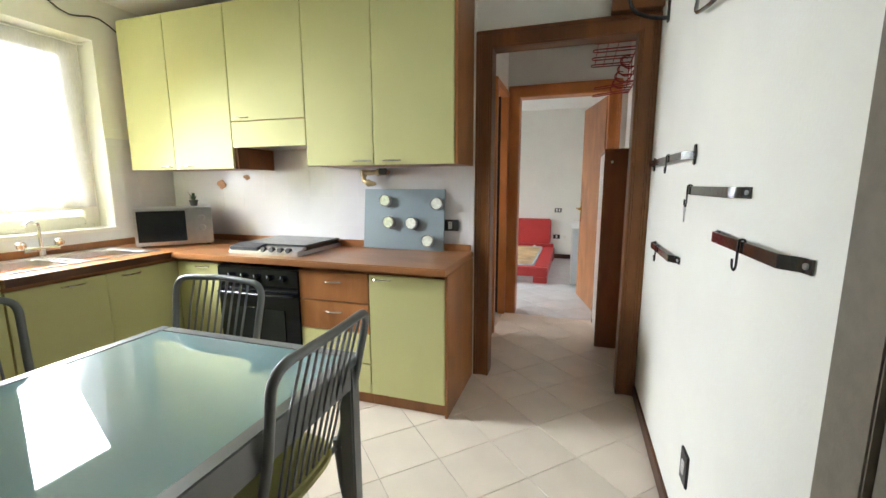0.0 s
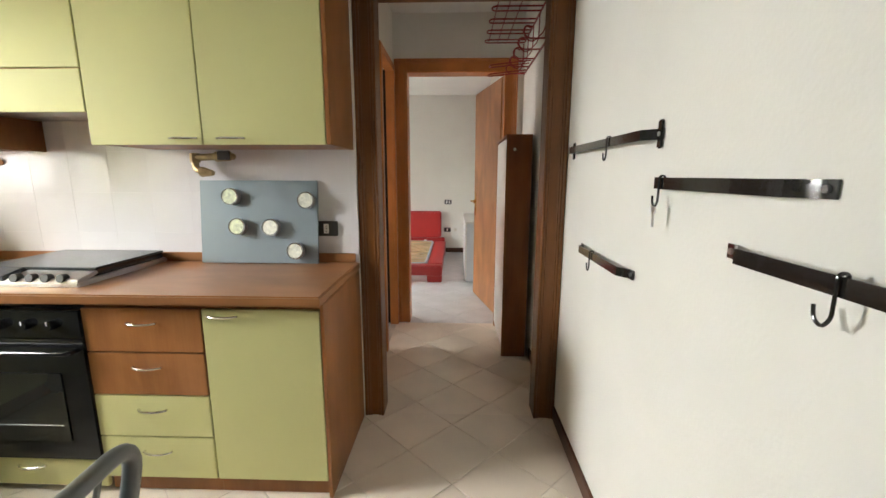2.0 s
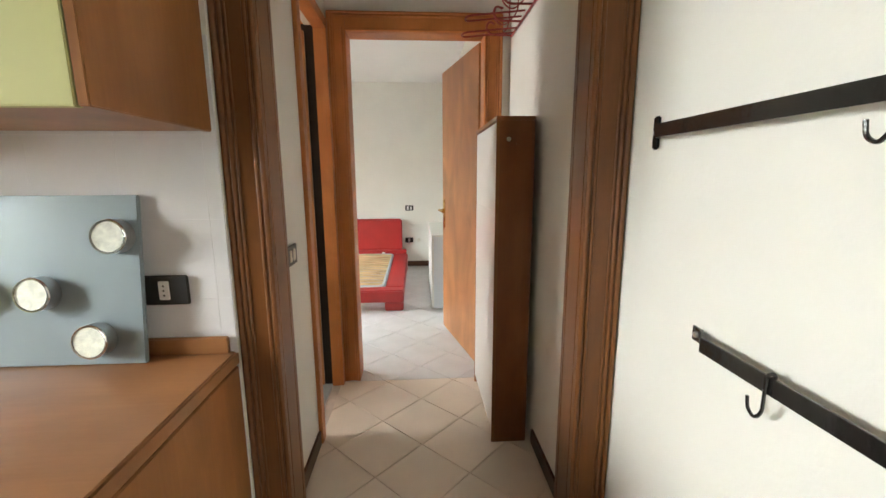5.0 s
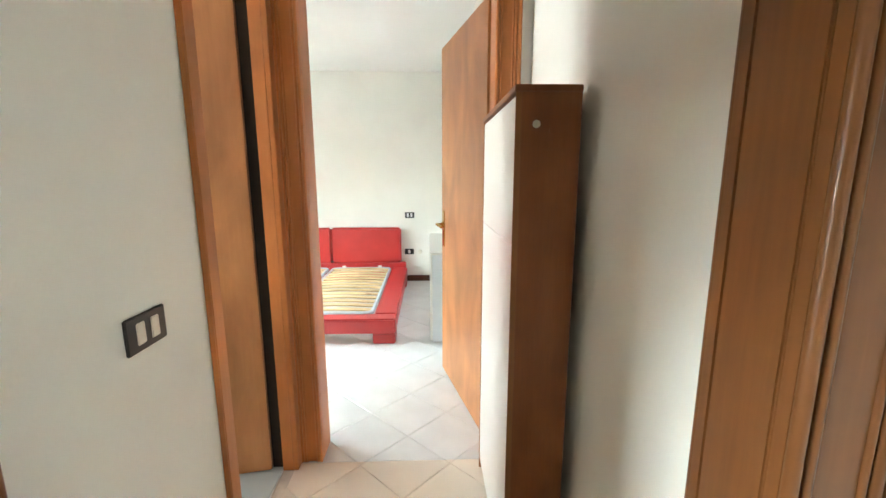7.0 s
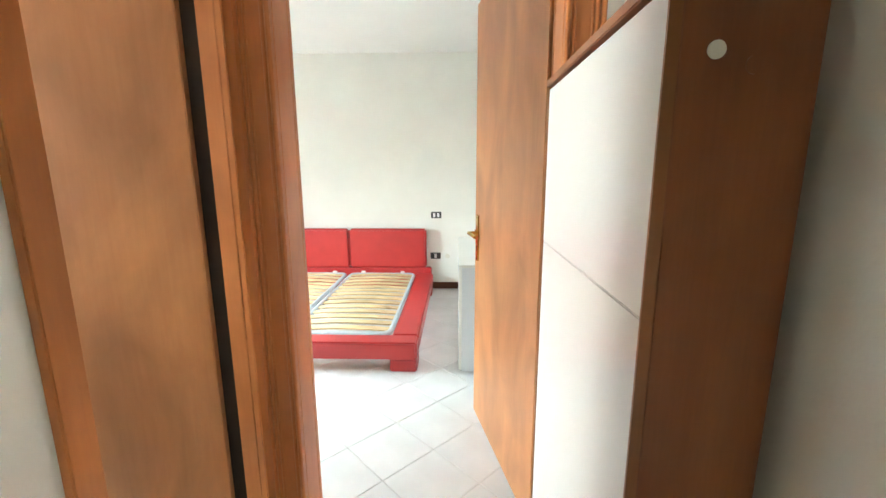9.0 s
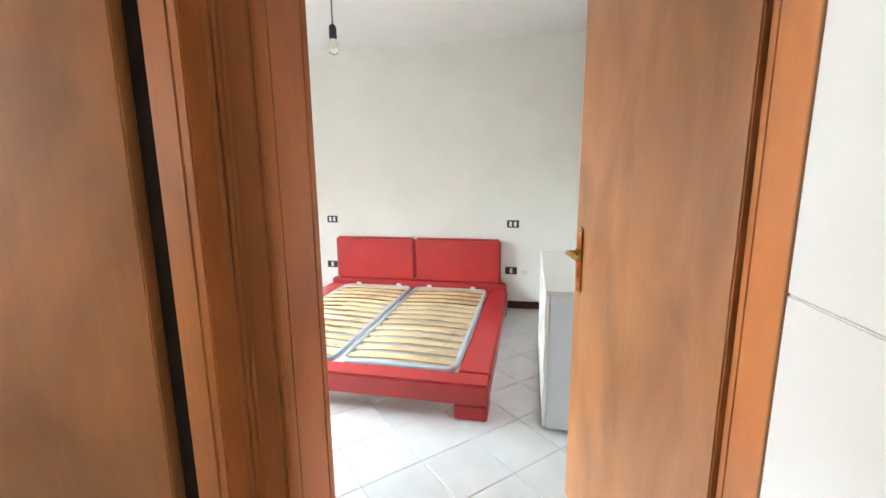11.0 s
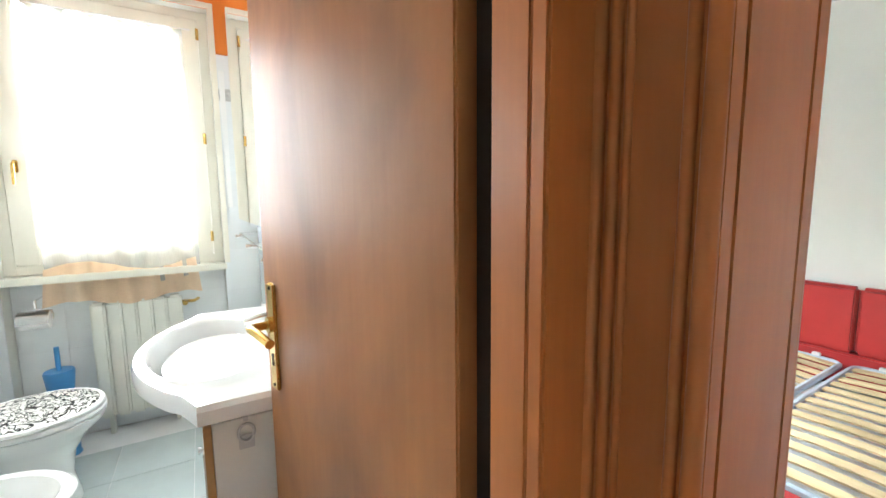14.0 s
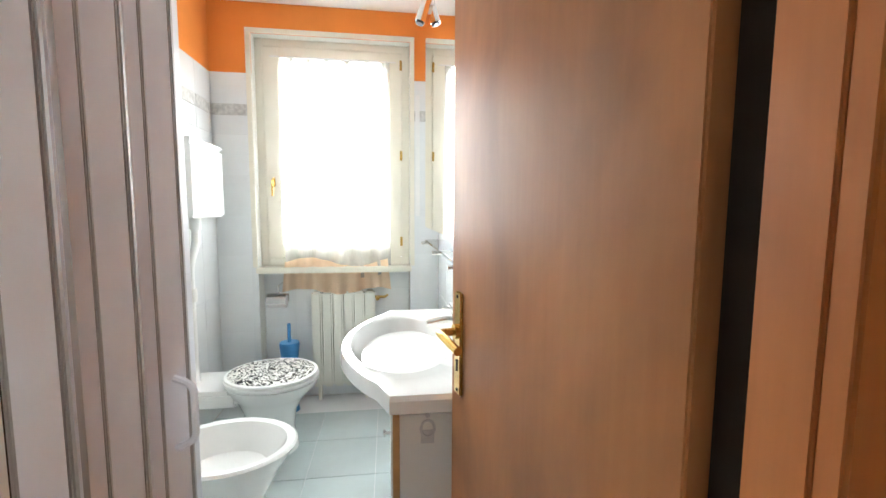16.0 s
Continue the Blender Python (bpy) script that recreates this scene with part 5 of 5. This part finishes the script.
part("lid", extrude([(CA - 0.002, YK2 + 0.0125), (CB + 0.002, YK2 + 0.0125), (CB + 0.002, CF - 0.003), (CB - 0.006, CF + 0.002), (CA + 0.05, CF + 0.002), (CA - 0.002, CF - 0.029)], 1.6205, 1.645, 0.008), M_WPLAST, cis)
part("outlet", rods(((-2.47, YK2 + 0.06, 1.18), (-2.47, YK2 + 0.06, 1.245)), r=0.028, seg=16), M_WPLAST, cis)

brush = thing("toilet_brush", (-2.80, 3.455, 0), "blue plastic toilet brush in its holder", "brush")
part("holder", lathe([(0.055, 0), (0.05, 0.02), (0.048, 0.30), (0.062, 0.44), (0.058, 0.45)], (-2.79, 3.455, 0.0), 22), M_BLUE, brush)
part("stick", rods(((-2.79, 3.455, 0.45), (-2.79, 3.455, 0.57)), r=0.011), M_BLUE, brush)

bd = thing("bidet", (-1.72, 3.46, 0), "white ceramic bidet with an open oval basin", "bidet")
bm = lathe([(0.12, 0), (0.11, 0.04), (0.10, 0.18), (0.15, 0.30), (0.19, 0.375), (0.198, 0.392), (0.19, 0.40), (0.168, 0.396), (0.15, 0.36), (0.11, 0.30), (0.03, 0.28)], (-1.72, 3.465, 0), 40, 1.04, 1.32)
part("bowl", bm, M_CERAM, bd)
part("back_block", boxes((-1.87, -1.57, YK2 + 0.014, 3.29, 0.28, 0.385), bevel=0.02), M_CERAM, bd)

van = thing("vanity", (-1.57, 4.25, 0), "white bathroom vanity cabinet with wooden edge", "cabinet")
VX0, VX1 = -2.00, -1.128
part("side_panel", boxes((VX1 - 0.018, VX1, 4.108, YB - 0.014, 0.0, 0.775)), M_WLAM, van)
part("side_panel", boxes((VX0, VX0 + 0.018, 4.108, YB - 0.014, 0.0, 0.775)), M_WLAM, van)
part("edge_strip", boxes((VX1 - 0.019, VX1 + 0.001, 4.09, 4.107, 0.0, 0.775), bevel=0.003), mat("pine_edge", (0.50, 0.28, 0.10), 0.5, vary=0.15, scale=20), van, "pale wooden edge strip")
part("bottom", boxes((VX0 + 0.018, VX1 - 0.018, 4.11, YB - 0.014, 0.06, 0.078)), M_WLAM, van)
for a, b in ((VX0 + 0.002, (VX0 + VX1) / 2 - 0.002), ((VX0 + VX1) / 2 + 0.002, VX1 - 0.021)):
    o = part("door", boxes((a, b, 4.086, 4.104, 0.05, 0.70), bevel=0.002), M_WLAM, van)
    bm = rod(bmesh.new(), (b - 0.03, 4.086, 0.47), (b - 0.03, 4.066, 0.47), 0.006, 10)
    rod(bm, (b - 0.03, 4.068, 0.47), (b - 0.03, 4.06, 0.47), 0.012, 12)
    part("knob", bm, M_CHROME, o)
bm = boxes((VX1 + 0.0005, VX1 + 0.004, 4.160, 4.194, 0.700, 0.735), bevel=0.001)
rod(bm, (VX1 + 0.0005, 4.177, 0.775), (VX1 + 0.008, 4.177, 0.775), 0.006, 12)
tube([(VX1 + 0.008, 4.177 + 0.017 * math.cos(2 * math.pi * k / 20), 0.742 + 0.021 * math.sin(2 * math.pi * k / 20)) for k in range(21)], 0.0035, 6, bm)
part("latch", bm, M_STEEL, van, "small metal ring latch")

bas = thing("washbasin", (-1.57, 4.2, 0.78), "white ceramic washbasin with a bowed front", "washbasin")
# top of the basin: a bowed slab with an oval hollow
outline = []
for k in range(25):
    t = k / 24
    x = -1.105 - 0.90 * t
    s = (t - 0.5) * 2
    outline.append((x, 4.064 - 0.145 * max(0.0, math.cos(s * math.pi / 2 * 1.18)) ** 0.75))
cx, cy, rx, ry, zt = -1.575, 4.128, 0.300, 0.168, 0.832
bm = bmesh.new()
outer = outline + [(-2.005, YB - 0.014)] + [(-1.105, YB - 0.014)]
N = 64


def on_outline(a):
    """Where a ray from the bowl's middle meets the slab's outline."""
    d = Vector((math.cos(a), math.sin(a)))
    best = None
    c = Vector((cx, cy))
    for p, q in zip(outer, outer[1:] + outer[:1]):
        p, q = Vector(p), Vector(q)
        e = q - p
        den = d.x * e.y - d.y * e.x
        if abs(den) < 1e-9:
            continue
        w = p - c
        s = (w.x * e.y - w.y * e.x) / den
        t = (w.x * d.y - w.y * d.x) / den
        if s > 0 and -1e-6 <= t <= 1 + 1e-6 and (best is None or s > best):
            best = s
    return c + d * best


angs = [2 * math.pi * k / N for k in range(N)]
rim_pts = [on_outline(a) for a in angs]


def ring(f):
    return [bm.verts.new(f(k, a)) for k, a in enumerate(angs)]


oval = lambda s, z: (lambda k, a: (cx + rx * s * math.cos(a), cy + ry * s * math.sin(a), z))
rings = [ring(lambda k, a: (rim_pts[k].x * 0.93 + cx * 0.07, rim_pts[k].y * 0.93 + cy * 0.07, 0.778)), ring(lambda k, a: (*rim_pts[k], 0.79)), ring(lambda k, a: (*rim_pts[k], zt - 0.01)), ring(lambda k, a: (rim_pts[k].x * 0.975 + cx * 0.025, rim_pts[k].y * 0.975 + cy * 0.025, zt)), ring(oval(1.06, zt)), ring(oval(1.0, zt - 0.012)), ring(oval(0.88, zt - 0.08)), ring(oval(0.6, zt - 0.135)), ring(oval(0.12, zt - 0.15))]
for a, b in zip(rings, rings[1:]):
    for k in range(N):
        bm.faces.new((a[k], a[(k + 1) % N], b[(k + 1) % N], b[k]))
bm.faces.new(rings[-1])
part("basin", bm, M_CERAM, bas, smooth=40)
part("underside", lathe([(0.05, 0), (0.2, 0.05), (0.26, 0.115)], (cx, cy + 0.02, 0.665), 32, 1.0, 0.62), M_CERAM, bas)
part("splash_ledge", boxes((-2.004, -1.106, YB - 0.075, YB - 0.014, zt + 0.0005, zt + 0.03), bevel=0.012), M_CERAM, bas)
part("drain", rod(bmesh.new(), (cx, cy, zt - 0.149), (cx, cy, zt - 0.145), 0.028, 18), M_CHROME, bas)
bt = thing("basin_tap", (-1.54, 4.38, zt), "chrome basin mixer tap", "faucet")
part("body", rod(bmesh.new(), (-1.545, 4.365, zt), (-1.545, 4.365, zt + 0.07), 0.024, 18, 0.02), M_CHROME, bt)
part("spout", tube(rounded([(-1.545, 4.365, zt + 0.055), (-1.545, 4.29, zt + 0.075), (-1.545, 4.215, zt + 0.06)], 0.03), 0.012, 10), M_CHROME, bt)
part("lever", tube([(-1.545, 4.365, zt + 0.07), (-1.545, 4.35, zt + 0.095), (-1.545, 4.27, zt + 0.115)], 0.007, 8), M_CHROME, bt)

mir = thing("mirror", (-1.6, YB - 0.02, 1.2), "large mirror-fronted wall cabinet over the washbasin", "mirror")
part("glass", boxes((-2.32, -1.15, 4.2800, 4.2860, 1.20, 2.16), bevel=0.001), M_MIRROR, mir)
part("cabinet_body", boxes((-2.318, -1.152, 4.2865, YB - 0.012, 1.202, 2.158)), M_WLAM, mir)
shelf = thing("glass_shelf", (-1.7, YB - 0.06, 1.12), "glass shelf on chrome brackets under the mirror", "shelf")
part("plate", boxes((-2.25, -1.25, 4.2720, YB - 0.02, 1.13, 1.138), bevel=0.001), M_GLASS, shelf).visible_shadow = False
for x in (-2.22, -1.72, -1.30):
    part("bracket", rods(((x, YB - 0.013, 1.1215), (x, 4.2520, 1.1215)), r=0.008), M_CHROME, shelf)
for x in (-2.20, -1.62):
    sp = thing("spot_light", (x, YB - 0.1, 2.25), "small chrome tube spot light over the mirror", "lamp", "mirror spots")
    part("tube", rods(((x, 4.2420, 2.19), (x, 4.2870, 2.34)), r=0.024, seg=18), M_CHROME, sp)
    part("lens", rods(((x, 4.2392, 2.181), (x, 4.2420, 2.1895)), r=0.02, seg=18), M_BPLAST, sp)
    part("arm", rods(((x, YB - 0.006, 2.27), (x, 4.2720, 2.27)), r=0.006), M_CHROME, sp)

strap = thing("shutter_strap", (XL + 0.02, 4.278, 1.25), "narrow white roller shutter strap guide beside the window", "strap guide")
part("guide", boxes((XL + 0.010, XL + 0.022, 4.264, 4.292, 1.25, 2.03), bevel=0.004), M_WPLAST, strap)

ob_ = tagged(part("shelf_end", boxes((0.43, XR - 0.002, 2.92, YD - 0.003, 2.212, 2.41), bevel=0.003), M_DWOOD), label="dark cherry wood block on top of the kitchen doorframe", category="shelf")

# folding door of the shower corner
fd = thing("folding_door", (-0.73, 3.68, 0), "grey plastic folding door with a handle, half drawn", "folding door")
xa, xb, ya, folds = XC2 - 0.01, -1.005, 3.655, 7
for k in range(folds):
    a, b = xa + (xb - xa) * k / folds, xa + (xb - xa) * (k + 1) / folds
    s = 1 if k % 2 else -1
    p, q = Vector((a - 0.008, ya + s * 0.022, 0)), Vector((b + 0.008, ya - s * 0.022, 0))
    u_ = (q - p).normalized()
    n_v = Vector((-u_.y, u_.x, 0)) * 0.006
    bm = extrude([((p - n_v).x, (p - n_v).y), ((q - n_v).x, (q - n_v).y), ((q + n_v).x, (q + n_v).y), ((p + n_v).x, (p + n_v).y)], 0.02, 2.18)
    part("panel", bm, M_FOLD, fd)
    w_ = 0.011 if s > 0 else 0.006
    part("seam", boxes((b - w_, b + w_, ya - s * 0.022 - 0.007, ya - s * 0.022 + 0.007, 0.02, 2.18), bevel=0.003), M_FOLDD, fd)
    g = p.lerp(q, 0.66 if s > 0 else 0.34)
    part("groove", boxes((g.x - 0.004, g.x + 0.004, g.y - 0.0085, g.y + 0.0085, 0.02, 2.179), bevel=0.002), M_FOLDD, fd)
part("end_post", boxes((xb - 0.05, xb - 0.012, ya - 0.02, ya + 0.02, 0.02, 2.18), bevel=0.006), M_FOLD, fd)
part("handle", tube(rounded([(xb + 0.045, ya + 0.02, 0.965), (xb + 0.045, ya + 0.055, 0.95), (xb + 0.045, ya + 0.055, 0.84), (xb + 0.045, ya + 0.02, 0.825)], 0.04, 6), 0.007, 8), M_FOLD, fd)
part("track", boxes((XC2 - 0.012, -1.50, ya - 0.03, ya + 0.03, 2.185, 2.22), bevel=0.004), M_FOLD, fd)

# ---- wall tiles and floor tiles, last ----


def wall_tiles(parent_ob, u0, u1, z0, z1, wide, high, put, material, name="tile", phase=0.0, gap=0.001, deep=0.0045):
    """Rows of wall tiles; put(u, z) gives the pose of a tile's lower corner (local x along the wall, y off it)."""
    whole = None
    z = z0
    while z < z1 - 0.01:
        hh = min(high, z1 - z)
        u = u0 - phase
        while u < u1 - 0.01:
            a, b = max(u, u0), min(u + wide, u1)
            if b - a > 0.01:
                full = abs(b - a - wide) < 1e-6 and abs(hh - high) < 1e-6
                if full and whole is not None:
                    me = whole
                else:
                    bm = boxes((gap, b - a - gap, 0, deep, gap, hh - gap), bevel=min(gap, deep * 0.4))
                    me = mesh_of(name, bm, material, 35)
                    if full:
                        whole = me
                ob = new(name, me)
                ob.matrix_basis = put(a, z)
                ob.parent = parent_ob
            u += wide
        z += high


back = built("tiled_wall_kitchen", boxes((XL + 0.004, -0.332, YK - 0.0045, YK - 0.001, 0.0, 1.62)), M_KGROUT, "glazed white wall tiles behind the worktop", "wall")
wall_tiles(back, XL + 0.004, -0.332, 0.80, 1.62, 0.20, 0.20, lambda u, z: pose(u, YK - 0.0045, z) @ Matrix.Diagonal((1, -1, 1, 1)), M_KTILE, phase=0.09, gap=0.0004, deep=0.0009)
side = built("tiled_wall_window", boxes((XL + 0.001, XL + 0.0045, 1.52, 2.9, 0.0, 0.968), (XL + 0.001, XL + 0.0045, KW[1] + 0.003, 2.955, 0.97, 1.62)), M_WGROUT, "glazed white wall tiles beside the window", "wall")
wall_tiles(side, KW[1] + 0.003, 2.955, 0.97, 1.62, 0.20, 0.20, lambda u, z: pose(XL + 0.0045, u, z, 0, 0, 90) @ Matrix.Diagonal((1, -1, 1, 1)), M_KTILE, gap=0.0004, deep=0.0009)


def bath_wall(name, u0, u1, z0, z1, put, dims):
    w = built(name, boxes(dims), M_WGROUT, "glazed pale bathroom wall tiles with a grey border", "wall")
    wall_tiles(w, u0, u1, z0, min(z1, 1.865), 0.20, 0.25, put, M_BTILE, gap=0.0008, deep=0.0025)
    if z1 > 1.9:
        wall_tiles(w, u0, u1, 1.865, 1.935, 0.20, 0.07, put, M_BORDER, "border_tile")
        wall_tiles(w, u0, u1, 1.935, z1, 0.20, 0.24, put, M_BTILE, gap=0.0008, deep=0.0025)


bath_wall("tiled_wall_bath_left", XL + 0.012, XC2 - 0.005, 0, YT + 0.01, lambda u, z: pose(u, YK2 + 0.005, z), (XL + 0.003, XC2 - 0.003, YK2 + 0.001, YK2 + 0.005, 0, YT + 0.012))
bath_wall("tiled_wall_bath_right", XL + 0.012, XC2 - 0.005, 0, YT + 0.01, lambda u, z: pose(u, YB - 0.005, z) @ Matrix.Diagonal((1, -1, 1, 1)), (XL + 0.003, XC2 - 0.003, YB - 0.005, YB - 0.001, 0, YT + 0.012))
bath_wall("tiled_wall_bath_window_1", YK2 + 0.011, TW[0] - 0.001, 0, YT + 0.01, lambda u, z: pose(XL + 0.005, u, z, 0, 0, 90) @ Matrix.Diagonal((1, -1, 1, 1)), (XL + 0.001, XL + 0.005, YK2 + 0.006, TW[0], 0, YT + 0.012))
bath_wall("tiled_wall_bath_window_2", TW[1] + 0.001, YB - 0.011, 0, YT + 0.01, lambda u, z: pose(XL + 0.005, u, z, 0, 0, 90) @ Matrix.Diagonal((1, -1, 1, 1)), (XL + 0.001, XL + 0.005, TW[1], YB - 0.006, 0, YT + 0.012))
bath_wall("tiled_wall_bath_niche", TW[0] + 0.002, TW[1] - 0.002, 0, TW[2] - 0.022, lambda u, z: pose(XL - 0.105, u, z, 0, 0, 90) @ Matrix.Diagonal((1, -1, 1, 1)), (XL - 0.109, XL - 0.105, TW[0] + 0.001, TW[1] - 0.001, 0, TW[2] - 0.021))

kf = built("floor_tiles_kitchen", boxes((XL, XR, YS, YB2, -0.0058, -0.0045)), M_GROUT, "beige ceramic floor tiles laid diagonally", "floor")
lay_tiles(kf, -2.25, XR, YS, YD, M_TILE, (-0.9, 0.7, 1.2, 4.45))
lay_tiles(kf, XC, XR, YD, YB - 0.03, M_TILE, (-0.9, 0.7, 1.2, 4.45))
bf = built("floor_tiles_bedroom", boxes((XL, XR, YB2 + 0.001, YE, -0.0044, -0.0035)), M_BGROUT, "ceramic bedroom floor tiles laid diagonally, tinted paler for the daylight", "floor")
lay_tiles(bf, XL, XR, YB - 0.027, YE, M_BEDTILE, (-1.0, 0.7, 4.4, 6.2))
tf = built("floor_tiles_bath", boxes((XL - 0.1, XC - 0.05, YK2 + 0.01, YB - 0.01, -0.0034, 0.0005)), M_WGROUT, "pale blue-grey bathroom floor tiles", "floor")
for i in range(8):
    for j in range(5):
        a, b = XC - 0.052 - 0.33 * (i + 1), XC - 0.052 - 0.33 * i
        c, d = YK2 + 0.012 + 0.33 * j, min(YK2 + 0.012 + 0.33 * (j + 1), YB - 0.012)
        if a > XL - 0.1 and d > c:
            o = part("tile", boxes((a + 0.0015, b - 0.0015, c + 0.0015, d - 0.0015, 0.0005, 0.004)), M_BFLOOR, tf, smooth=None)
